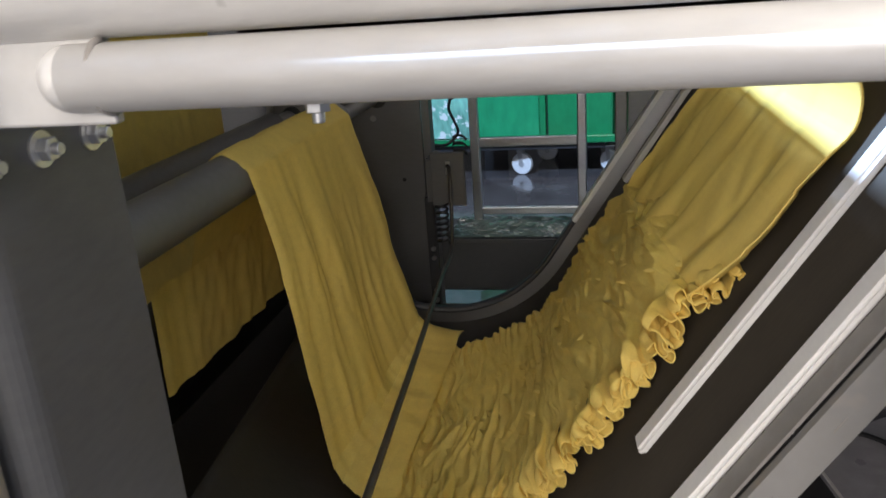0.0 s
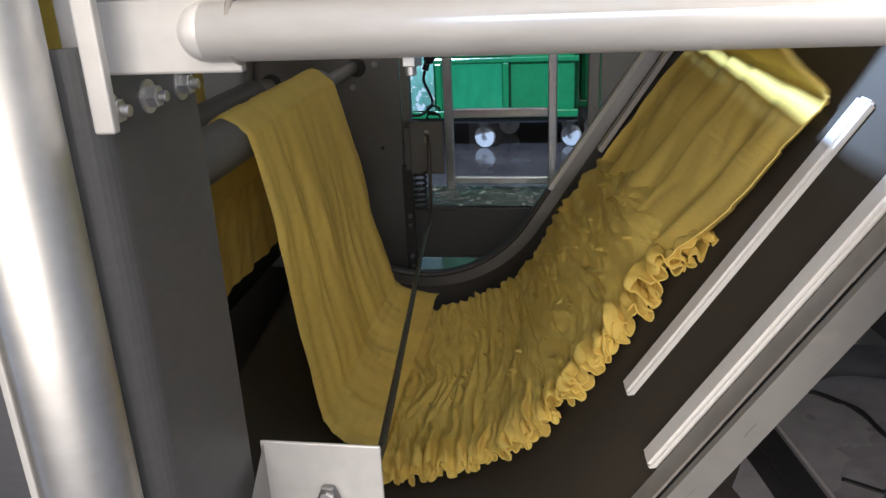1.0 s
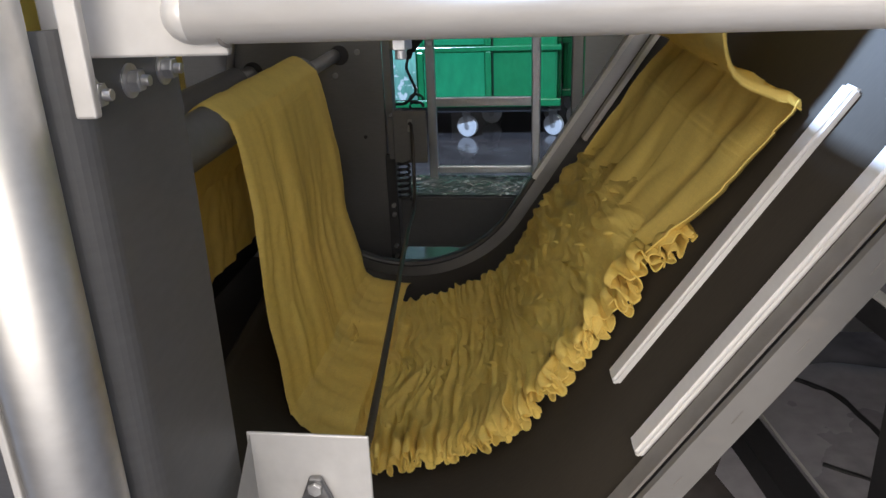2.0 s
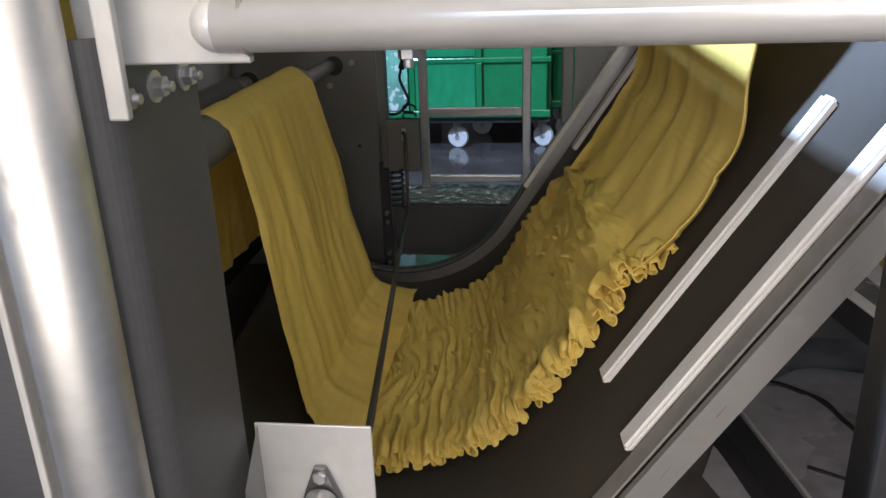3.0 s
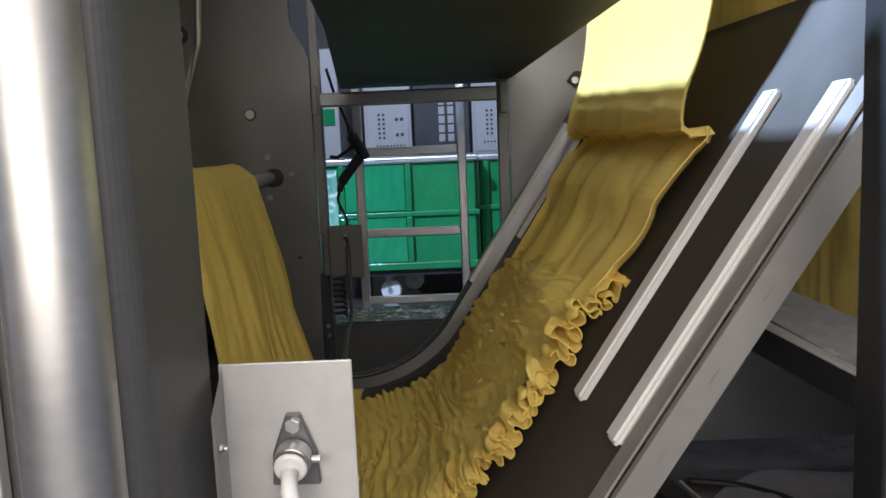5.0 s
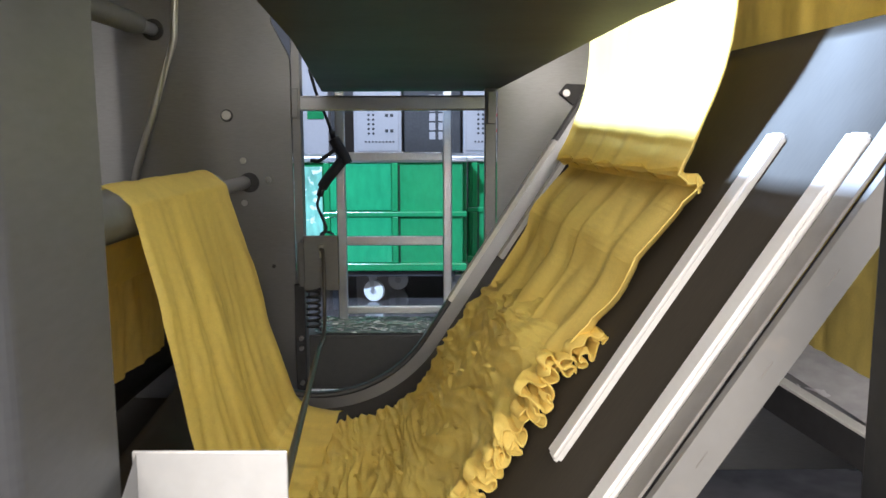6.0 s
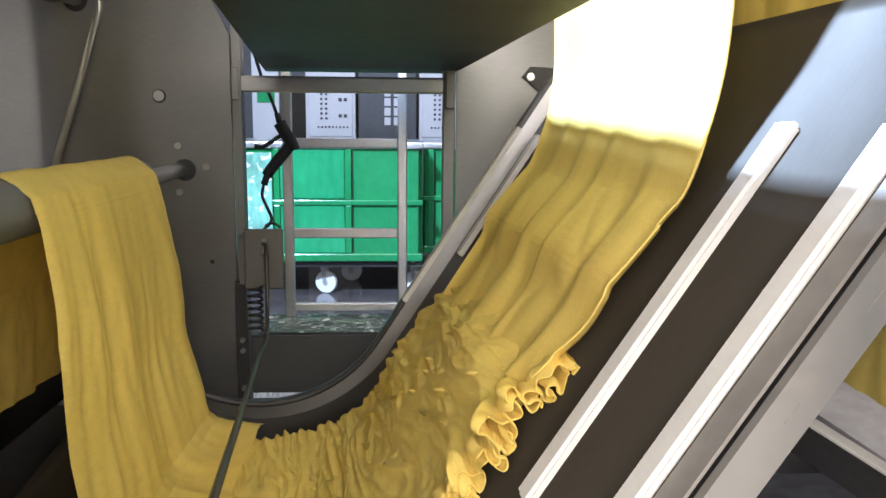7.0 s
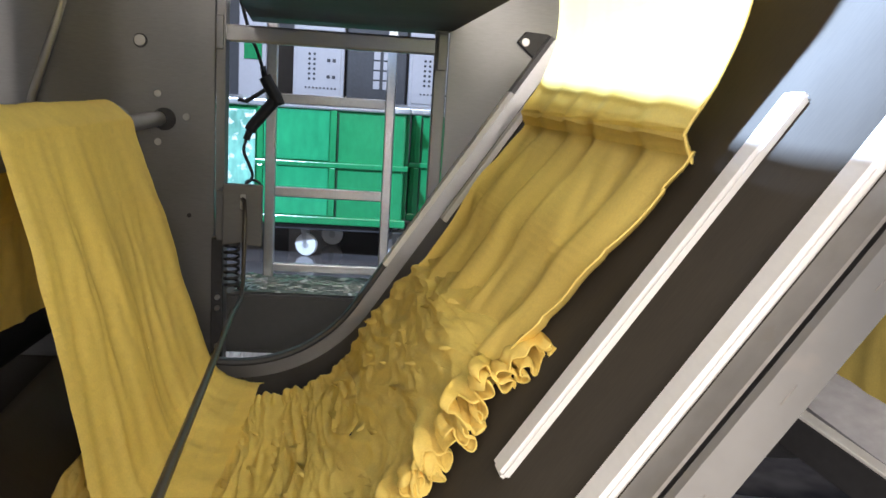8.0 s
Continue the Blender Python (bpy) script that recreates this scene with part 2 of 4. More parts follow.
def build_chute():
    t = thing("cloth_chute", "curved stainless steel chute with white plastic wear strips", "chute")
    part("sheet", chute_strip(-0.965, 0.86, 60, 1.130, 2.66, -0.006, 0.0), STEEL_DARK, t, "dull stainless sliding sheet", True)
    for y in (1.364, 1.162):
        bm = chute_strip(-0.765, -0.172, 24, y, y + 0.042, 0.0005, 0.016)
        bmesh.ops.bevel(bm, geom=bm.edges[:], offset=0.005, segments=3, affect="EDGES")
        part("wear_strip", bm, PLASTIC_W, t, "white plastic wear strip")
    part("edge_step", chute_strip(-0.965, 0.3, 40, 1.1185, 1.158, 0.0005, 0.0045), WORN, t, "worn bright steel step")
    part("edge_flange", chute_strip(-0.965, 0.3, 40, 1.100, 1.112, -0.044, 0.0), FLANGE, t, "pale steel edge flange")
    part("edge_channel", chute_strip(-0.965, 0.3, 40, 1.1125, 1.1295, -0.038, -0.007), BAR_GREY, t, "dark seam along the sheet edge")
    for k in range(7):
        x, z, _, _ = chute(-0.85 + 0.13 * k, -0.022)
        part("weld_mark", sweep([(skew(x + d * math.cos(A57), 1.099), 1.0995, z + d * math.sin(A57)) for d in (-0.012, 0.0, 0.012)], 0.0009, 6), WORN, t)
    # far side wall with its curved edge bar
    part("side_wall", chute_strip(-0.9, 0.84, 50, 2.615, 2.62, -0.01, 0.04), STEEL, t)
    part("edge_bar", chute_strip(-0.139, 0.84, 60, 2.60, 2.635, 0.04, 0.052), BAR_GREY, t, "dark curved edge bar", True)
    part("edge_bar", chute_strip(-0.9, -0.722, 10, 2.60, 2.635, 0.04, 0.052), BAR_GREY, t, "dark edge bar")
    for y, s1, l in ((2.592, -0.14, 0.0405), (2.49, -0.34, 0.004)):
        bm = chute_strip(-0.72, s1, 20, y, y + 0.038, l, l + 0.014)
        bmesh.ops.bevel(bm, geom=bm.edges[:], offset=0.002, segments=2, affect="EDGES")
        part("wear_strip", bm, PLASTIC_W, t, "white plastic wear strip")
    return t


build_chute()


# ---------------------------------------------------------------- machine frame
def far_panels():
    left = thing("bulkhead", "large grey stainless machine side panel with bolt holes", "machine panel")
    part("plate", outline([(-1.9, 0.12), (-0.1, 0.12), (-0.1, 1.56), (-0.16, 1.68), (-0.16, 2.4), (-1.9, 2.4)], YP, YP + 0.012), STEEL_PANEL, left)
    part("edge_post", boxm(-0.098, YP + 0.002, 0.1, -0.07, YP + 0.06, 2.3), STEEL_PANEL, left)
    part("hole_ring", tube((-0.319, YP - 0.0025, 1.370), (-0.319, YP + 0.004, 1.370), 0.021, 24), RUBBER, left)
    part("hole_plug", tube((-0.321, YP - 0.004, 1.371), (-0.321, YP + 0.004, 1.371), 0.017, 20, 0.002), STEEL, left)
    part("hole_plug", tube((-0.176, YP - 0.002, 0.851), (-0.176, YP + 0.004, 0.851), 0.007, 12), IRON, left)
    for dx, dz in ((-0.0, 0.075), (0.085, 0.01), (-0.0, -0.07)):
        part("screw_head", tube((-0.27 + dx, YP - 0.004, 1.143 + dz), (-0.27 + dx, YP + 0.004, 1.143 + dz), 0.011, 16, 0.002), STEEL, left)
    for x, z in ((-0.555, 1.655), (-0.57, 1.09)):
        part("bearing_hole", tube((x, YP - 0.006, z), (x, YP + 0.004, z), 0.036, 28, 0.002), RUBBER, left)
    part("bearing_hole", tube((-0.250, YP - 0.005, 1.143), (-0.250, YP + 0.004, 1.143), 0.034, 28), RUBBER, left)
    part("conduit", sweep([(-0.46, YP - 0.016, 1.9), (-0.482, YP - 0.016, 1.62), (-0.56, YP - 0.016, 1.39), (-0.63, YP - 0.016, 1.19), (-0.66, YP - 0.016, 1.05)], 0.012, 12), STEEL, left, "thin steel pipe")
    right = thing("bulkhead", "grey stainless machine side panel beside the chute", "machine panel")
    part("plate", outline([(0.6, 0.1), (2.4, 0.1), (2.4, 2.4), (0.6, 2.4)], YP, YP + 0.012), STEEL_PANEL, right)
    part("edge_post", boxm(0.558, YP + 0.004, 0.1, 0.598, YP + 0.05, 2.3, 0.004), STEEL_PANEL, right)
    br = part("bracket", outline([(0.805, 1.44), (0.83, 1.472), (0.9, 1.468), (0.93, 1.44), (0.91, 1.40), (0.86, 1.395)], YP - 0.02, YP - 0.004), IRON, right, "black triangular bearing bracket")
    part("pivot", tube((0.83, YP - 0.03, 1.44), (0.83, YP - 0.018, 1.44), 0.013, 16, 0.002), STEEL, br)
    beam = thing("cross_beam", "square steel cross beam over the opening", "beam")
    part("bar", boxm(-0.098, YP + 0.01, 1.386, 0.6, YP + 0.05, 1.436, 0.006), STEEL, beam)
    part("end_plate", boxm(0.566, YP - 0.02, 1.34, 0.596, YP + 0.0, 1.45, 0.003), STEEL_PANEL, beam)
    part("end_plate", boxm(-0.098, YP - 0.012, 1.36, -0.075, YP + 0.0, 1.46, 0.003), STEEL_PANEL, beam)
    low = thing("lower_beam", "dark painted channel beam low behind the opening", "beam")
    part("web", boxm(-0.6, 3.2, 0.335, 1.6, 3.215, 0.53, 0.002), PAINT_GREY, low)
    part("flange", boxm(-0.6, 3.2, 0.53, 1.6, 3.49, 0.54, 0.002), PAINT_GREY, low)
    part("flange", boxm(-0.6, 3.2, 0.325, 1.6, 3.30, 0.335, 0.002), PAINT_GREY, low)


def drip_tray():
    t = thing("drip_tray", "flat dark stainless drip tray over the chute", "tray")
    bm = bmesh.new()
    pts = [(-0.02, 3.12), (0.60, 3.12), (0.68, 1.3), (0.72, 0.95), (0.22, 0.95), (0.17, 1.55)]
    f = bm.faces.new([bm.verts.new((x, y, 1.458)) for x, y in pts])
    r = bmesh.ops.extrude_face_region(bm, geom=[f])
    bmesh.ops.translate(bm, vec=(0, 0, 0.004), verts=[v for v in r["geom"] if isinstance(v, bmesh.types.BMVert)])
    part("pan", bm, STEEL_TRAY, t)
    for a, b in zip(pts, pts[1:] + pts[:1]):
        bm = bmesh.new()
        v = [bm.verts.new((*p, z)) for p, z in ((a, 1.463), (b, 1.463), (b, 1.51), (a, 1.51))]
        bm.faces.new(v)
        bmesh.ops.solidify(bm, geom=bm.faces[:], thickness=0.003)
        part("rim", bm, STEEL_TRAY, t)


def light_blocker():
    # out of view: added to shape the overhead lamp's light on cloth and panels
    t = thing("unseen_blocker", "unseen steel cover added to block lamp light from above", "machine cover")
    part("blocker_lid", boxm(-1.9, 0.72, 2.0, 0.05, YP - 0.004, 2.012, 0.003), STEEL_PANEL, t)
    # this piece keeps the lamp off the right bulkhead
    part("blocker_lid", boxm(0.052, 2.26, 2.0, 0.738, YP - 0.004, 2.012, 0.003), STEEL_PANEL, t)
    part("blocker_lid", boxm(0.74, 0.9, 2.0, 2.4, YP - 0.004, 2.012, 0.003), STEEL_PANEL, t)
    part("blocker_wall", boxm(2.388, 0.9, 0.0, 2.4, YP - 0.004, 1.998, 0.003), STEEL_PANEL, t)
    part("blocker_wall", boxm(-1.9, 0.72, 0.0, -1.888, YP - 0.004, 1.998, 0.003), STEEL_PANEL, t)


def near_frame():
    t = thing("tube_framework", "welded stainless tube frame with a bolted grey plate", "machine frame")
    bm = tube((0.215, 0.68, 1.478), (1.9, 0.68, 1.478), 0.0205, 40)
    bmesh.ops.create_uvsphere(bm, u_segments=32, v_segments=16, radius=0.0205, matrix=Matrix.Translation((0.215, 0.68, 1.478)))
    part("rail", bm, TUBE_PALE, t, "bright satin steel tube rail", True)
    part("upper_rail", tube((0.12, 0.688, 1.5215), (1.9, 0.688, 1.5215), 0.0215, 32), TUBE_PALE, t, "", True)
    part("post", tube((0.083, 0.63, 0.0), (0.083, 0.63, 2.1), 0.036, 48), STEEL_TUBE, t, "thick round satin steel post", True)
    part("gusset", boxm(0.10, 0.684, 1.449, 0.235, 0.694, 1.62, 0.002), GUSSET, t, "pale welded gusset plate")
    part("flat_bar", boxm(0.131, 0.655, 1.412, 0.147, 0.664, 1.75, 0.002), GUSSET, t)
    plan = [[(-0.9, 0.668 + o)] + [(0.095 + (0.028 - o) * math.sin(k * math.pi / 16), 0.696 - (0.028 - o) * math.cos(k * math.pi / 16)) for k in range(9)] + [(0.123 - o, 0.84)] for o in (0.0, 0.005)]
    ring = plan[0] + plan[1][::-1]
    bm = bmesh.new()
    low, high = [[bm.verts.new((x, y, z)) for x, y in ring] for z in (0.35, 1.47)]
    n = len(ring)
    for k in range(n):
        bm.faces.new((low[k], low[(k + 1) % n], high[(k + 1) % n], high[k]))
    for k in range(n // 2 - 1):
        for row in (low, high):
            bm.faces.new((row[k], row[k + 1], row[n - 2 - k], row[n - 1 - k]))
    part("cover_plate", bm, PLATE_DULL, t, "bent dull grey steel cover plate")
    for y in (0.692, 0.752, 0.812):
        hexbolt(t, 0.123, y, 1.422, 0.0092, (1, 0, 0), 0.009)
    for x in (0.346, 0.80):
        hexbolt(t, x, 0.735, 1.456, 0.0085, (0, 0, -1), 0.010)
    part("bracket_bar", boxm(0.3, 0.695, 1.456, 0.85, 0.75, 1.462, 0.001), STEEL, t)
    part("outer_sheet", boxm(-0.9, 0.655, 0.3, 0.008, 0.66, 2.1, 0.002), STEEL_PANEL, t)
    part("outer_edge", boxm(0.006, 0.65, 0.3, 0.014, 0.665, 2.1, 0.002), PLATE_L, t)
    bead = [(0.2365 + 0.001 * nz(k * 0.9, 1.0, 2.0), 0.6835 - 0.0205 * math.cos(k * math.pi / 12), 1.4785 + 0.0215 * math.sin(k * math.pi / 12)) for k in range(-6, 7)]
    part("weld_bead", sweep(bead, 0.0028, 8), WORN, t, "rough weld bead", True)
    t.location = (0.016, 0.015, 0.010)
    r = thing("front_post", "dark square steel post at the front", "post")
    part("post", boxm(0.842, 0.90, 0.0, 0.912, 0.97, 2.1, 0.005), IRON, r)
    part("foot_plate", boxm(0.81, 0.87, 0.0, 0.94, 1.0, 0.012, 0.002), STEEL_PANEL, r)


def sensor_plate():
    t = thing("bracket_box", "bent bright steel bracket plate with a bolted clevis", "bracket")
    part("front", boxm(0.127, 0.875, 0.60, 0.266, 0.879, 1.01, 0.0015), PLATE_L, t)
    for a, b, top in (((0.131, 0.876), (0.1445, 0.786), 0.982), ((0.1445, 0.786), (0.149, 0.782), 0.98)):
        bm = bmesh.new()
        bm.faces.new([bm.verts.new(q) for q in ((*a, 0.60), (*b, 0.60), (*b, top), (*a, 1.008 if a[1] > 0.85 else 0.982))])
        bmesh.ops.solidify(bm, geom=bm.faces[:], thickness=0.003)
        part("flange", bm, PLATE_L, t)
    cl = part("lug", outline([(0.196, 0.957), (0.210, 0.957), (0.226, 0.915), (0.228, 0.88), (0.178, 0.88), (0.180, 0.915)], 0.866, 0.8745), STEEL_PANEL, t, "small grey steel lug")
    part("bolt", tube((0.203, 0.866, 0.945), (0.203, 0.861, 0.945), 0.0085, 6, 0.001), BOLT, cl)
    part("socket", tube((0.203, 0.8655, 0.914), (0.203, 0.845, 0.910), 0.019, 28, 0.002), STEEL, cl)
    part("ring", tube((0.203, 0.8445, 0.910), (0.203, 0.838, 0.908), 0.017, 28, 0.003), WHEEL_W, cl, "white plastic ring")
    part("lock_screw", tube((0.222, 0.856, 0.912), (0.232, 0.856, 0.912), 0.004, 12, 0.001), BOLT, cl)
    part("hose", sweep([(0.203, 0.837, 0.907), (0.204, 0.823, 0.892), (0.214, 0.817, 0.84), (0.235, 0.82, 0.78), (0.25, 0.83, 0.70)], 0.009, 14), WHEEL_W, t, "white flexible hose", True)
    hexbolt(t, 0.142, 0.806, 0.945, 0.005, (1, 0.12, 0), 0.004, False)
    part("stay", boxm(0.14, 0.879, 0.30, 0.17, 0.9, 0.98, 0.002), STEEL_PANEL, t)
    part("foot", boxm(0.10, 0.86, 0.0, 0.21, 0.92, 0.31, 0.002), STEEL_PANEL, t)
    t.location = (0.013, 0.004, 0.013)
    rod = thing("feeler_rod", "thin dark sprung rod with a coiled black cable", "sensor rod")
    part("rod", sweep([(0.222, 1.02, 0.875), (0.217, 1.1, 0.862), (0.135, 1.75, 0.772), (0.052, 2.42, 0.69), (0.035, 2.62, 0.67), (0.028, 2.70, 0.69), (0.024, 2.74, 0.78), (0.018, 2.78, 0.88), (0.012, 2.80, 0.925)], 0.0062, 12), ROD, rod, "", True)
    coil = [(-0.022 + 0.021 * math.cos(a), 2.80 + 0.021 * math.sin(a), 0.655 + 0.14 * a / (7 * math.tau)) for a in [i * math.tau / 14 for i in range(99)]]
    part("coil", sweep(coil, 0.0045, 8), RUBBER, rod, "black coiled cable", True)
    rod.location = (0.006, 0.0, 0.006)
    bx = thing("switch_box", "dull grey steel switch plate on the panel edge", "box")
    part("plate", boxm(-0.048, 2.815, 0.79, 0.068, 2.83, 0.974, 0.003), PLATE_DULL, bx)
    part("mount", boxm(-0.069, 2.83, 0.80, -0.04, YP + 0.01, 0.95, 0.002), PLATE_DULL, bx)
    part("slot", boxm(0.004, 2.811, 0.90, 0.02, 2.8155, 0.945, 0.003), STEEL, bx)
    part("screw", tube((0.012, 2.806, 0.93), (0.012, 2.813, 0.93), 0.007, 6), IRON, bx)
    for z in (0.60, 0.565, 0.44, 0.40):
        part("screw", tube((-0.082, 2.91, z), (-0.082, 2.93, z), 0.008, 8, 0.001), STEEL, bx)
    part("lower_bar", boxm(-0.103, 2.925, 0.3, -0.068, 2.945, 0.79, 0.002), IRON, bx)


def rollers():
    r = thing("guide_roller", "grey rubber-covered guide roller across the machine", "roller")
    part("drum", tube((-0.276, 1.0, 1.138), (-0.276, 2.56, 1.138), 0.056, 48, 0.004), ROLLER_RUBBER, r, "", True)
    part("axle", tube((-0.276, 2.56, 1.138), (-0.266, YP - 0.006, 1.143), 0.022, 24, 0.002), STEEL, r, "bright turned axle")
    for x, z, rad, lab in ((-0.58, 1.085, 0.045, "grey steel guide roller behind the cloth"), (-0.555, 1.655, 0.034, "slim upper steel guide roller")):
        q = thing("guide_roller", lab, "roller")
        part("drum", tube((x, 1.0, z), (x, YP - 0.15, z), rad, 40, 0.004), ROLLER_RUBBER, q, "", True)
        part("axle", tube((x, YP - 0.15, z), (x, YP - 0.006, z), rad * 0.6, 24, 0.002), STEEL, q)
    q = thing("low_roller", "wet black rubber roller low under the cloth", "roller")
    part("drum", tube((-0.62, 1.0, 0.62), (-0.62, YP - 0.05, 0.62), 0.14, 48, 0.006), RUBBER, q, "", True)
    part("axle", tube((-0.62, YP - 0.05, 0.62), (-0.62, YP - 0.004, 0.62), 0.03, 20), STEEL, q)
    b = thing("bottom_tray", "dark stainless collecting tray under the machine", "tray")
    part("pan", boxm(-1.6, 1.0, 0.36, 0.4, YP - 0.01, 0.38, 0.004), STEEL_DARK, b)
    part("side", boxm(-1.6, 1.0, 0.38, 0.0, 1.01, 0.44, 0.002), STEEL_DARK, b)


far_panels()
drip_tray()
near_frame()
light_blocker()
sensor_plate()
rollers()


# ---------------------------------------------------------------- behind the machine
def caster(parent, x, y, r=0.085, turn=0.0):
    c = part("caster", boxm(x - 0.05, y - 0.05, 2 * r + 0.035, x + 0.05, y + 0.05, 2 * r + 0.045, 0.003), ZINC, parent, "white nylon swivel caster")
    w = Vector((math.cos(turn), math.sin(turn), 0))
    p = Vector((x, y, r))
    part("wheel", tube(p - w * 0.02, p + w * 0.02, r, 32, 0.008), WHEEL_W, c, "white nylon wheel")
    part("hub", tube(p - w * 0.026, p + w * 0.026, r * 0.3, 20, 0.003), PLATE_L, c)
    for s in (-1, 1):
        o = w * 0.03 * s
        bm = bmesh.new()
        side = Vector((-w.y, w.x, 0)) * 0.03
        vs = [bm.verts.new(q) for q in (p + o - side * 0.3 + Vector((0, 0, -0.015)), p + o + side * 0.3 + Vector((0, 0, -0.015)), p + o + side * 1.2 + Vector((0, 0, r + 0.035)), p + o - side * 0.4 + Vector((0, 0, r + 0.035)))]
        bm.faces.new(vs)
        bmesh.ops.solidify(bm, geom=bm.faces[:], thickness=0.004)
        part("fork", bm, PLATE_L, c)


def bin_trolley(x0, x1, y0, y1, z0, z1, ribs, label):
    t = thing("bin_trolley", label, "trolley", group="green bin trolleys")
    body = boxm(x0, y0, z0, x1, y1, z1, 0.02)
    part("tub", body, GREEN, t)
    part("rim", boxm(x0 - 0.03, y0 - 0.035, z1 - 0.01, x1 + 0.03, y1 + 0.035, z1 + 0.04, 0.012), ZINC, t, "bright metal rim")
    part("belt", boxm(x0 - 0.012, y0 - 0.028, 0.69, x1 + 0.028, y0 - 0.001, 0.73, 0.008), GREEN, t)
    part("belt", boxm(x1 + 0.001, y0, 0.69, x1 + 0.028, y1, 0.73, 0.008), GREEN, t)
    part("belt", boxm(x0 - 0.012, y0 - 0.03, z0 + 0.01, x1 + 0.028, y0 - 0.001, z0 + 0.07, 0.01), GREEN, t)
    for x in ribs:
        part("rib", boxm(x - 0.022, y0 - 0.03, z0 + 0.07, x + 0.022, y0 - 0.001, 0.69, 0.006), GREEN, t)
        part("rib", boxm(x - 0.022, y0 - 0.03, 0.73, x + 0.022, y0 - 0.001, z1 - 0.01, 0.006), GREEN, t)
        # solid strip in dark green paints the shade next to the rib
        part("gap_shade", boxm(x + 0.023, y0 - 0.006, z0 + 0.07, x + 0.038, y0 - 0.002, z1 - 0.03, 0.002), GREEN_SHADE, t)
    for i in range(3):
        yy = y0 + (i + 0.5) * (y1 - y0) / 3
        part("rib", boxm(x1 + 0.001, yy - 0.02, z0 + 0.05, x1 + 0.03, yy + 0.02, 0.69, 0.006), GREEN, t)
        part("rib", boxm(x1 + 0.001, yy - 0.02, 0.73, x1 + 0.03, yy + 0.02, z1 - 0.01, 0.006), GREEN, t)
    part("chassis", boxm(x0 + 0.06, y0 + 0.02, z0 - 0.04, x1 - 0.06, y1 - 0.02, z0, 0.004), IRON, t)
    return t


def behind():
    t = bin_trolley(-1.15, 0.56, 6.25, 7.15, 0.265, 1.11, (-1.0, -0.47, 0.045), "large wet green plastic bin trolley with ribbed sides")
    for x, y, a in ((-0.14, 6.42, 1.25), (0.54, 6.45, 1.0), (0.022, 6.9, 1.5), (-1.0, 6.5, 0.1), (0.5, 7.05, 0.4)):
        caster(t, x, y, 0.085, a)
    t2 = bin_trolley(0.61, 1.6, 6.62, 7.5, 0.265, 1.10, (0.66, 0.78, 1.1, 1.5), "green plastic bin trolley parked behind another in the shade")
    for x, y, a in ((0.72, 6.75, 0.9), (1.5, 6.75, 0.4), (0.72, 7.35, 1.4), (1.5, 7.35, 0.2)):
        caster(t2, x, y, 0.085, a)
    part("wrap", boxm(-1.1, 6.205, 0.34, -0.50, 6.21, 1.07, 0.002), WRAP, t, "crumpled clear film hanging over the bin")
    part("wrap", boxm(-0.445, 6.236, 0.34, 0.015, 6.24, 0.685, 0.001), GREEN_FILM, t, "shiny wrinkled green film")
    part("wrap", boxm(-0.445, 6.236, 0.74, 0.015, 6.24, 1.09, 0.001), GREEN_FILM, t, "shiny wrinkled green film")
    lad = thing("rung_frame", "bare steel tube frame with three rungs", "tube frame")
    for x in (0.0, 0.432):
        part("post", boxm(x - 0.018, 3.432, 0.54, x + 0.018, 3.468, 1.9, 0.004), ZINC, lad)
    for z, w in ((0.585, 0.03), (0.874, 0.036), (1.216, 0.036), (1.56, 0.036)):
        part("rung", boxm(0.018, 3.436, z - w / 2, 0.414, 3.464, z + w / 2, 0.004), ZINC, lad)
    # two added crumpled sheets imitate what the wet floor mirrors
    for lab, x0, x1, y0, y1, z, high, seed in (("crumpled sheet on the lower beam imitating the floor's reflection of the bin", -0.09, 0.56, 3.215, 3.48, 0.5445, 0.016, 3.0), ("crumpled white sheet behind the beam imitating a pale reflection in the floor", -0.30, 0.16, 4.05, 4.75, 0.004, 0.05, 9.0)):
        fs = thing("reflection_sheet", lab, "plastic film")
        bm = bmesh.new()
        g = [[bm.verts.new((x0 + (x1 - x0) * i / 60 + 0.02 * nz(j * 0.3, i * 0.1, seed) * (i in (0, 60)), y0 + (y1 - y0) * j / 26 + 0.012 * nz(i * 0.2, j * 0.1, seed) * (0 < j < 26), z + high * (0.5 * max(0.0, ridge(i * 0.16, j * 0.19, seed)) + 0.35 * abs(nz(i * 0.41, j * 0.37, seed + 2))) * (0 < i < 60) * (0 < j < 26))) for j in range(27)] for i in range(61)]
        for a, b in zip(g, g[1:]):
            for j in range(26):
                bm.faces.new((a[j], a[j + 1], b[j + 1], b[j]))
        part("sheet", bm, BIN_REFLECTION if high < 0.03 else WHITE_REFLECTION, fs)
    # spray gun on its hose
    g = thing("spray_gun", "black spray gun hanging on a curly hose", "spray gun")
    part("grip", sweep(smooth3([(0.014, 3.414, 1.205), (-0.02, 3.41, 1.165), (-0.058, 3.41, 1.118), (-0.072, 3.41, 1.095)], 4), 0.021, 14), RUBBER, g, "", True)
    part("head", sweep(smooth3([(0.030, 3.414, 1.19), (0.016, 3.414, 1.225), (-0.008, 3.41, 1.265), (-0.022, 3.41, 1.29)], 4), 0.023, 14), RUBBER, g, "", True)
    part("trigger", sweep([(-0.018, 3.41, 1.245), (-0.05, 3.41, 1.222), (-0.085, 3.41, 1.20), (-0.115, 3.405, 1.205)], 0.008, 8), RUBBER, g, "", True)
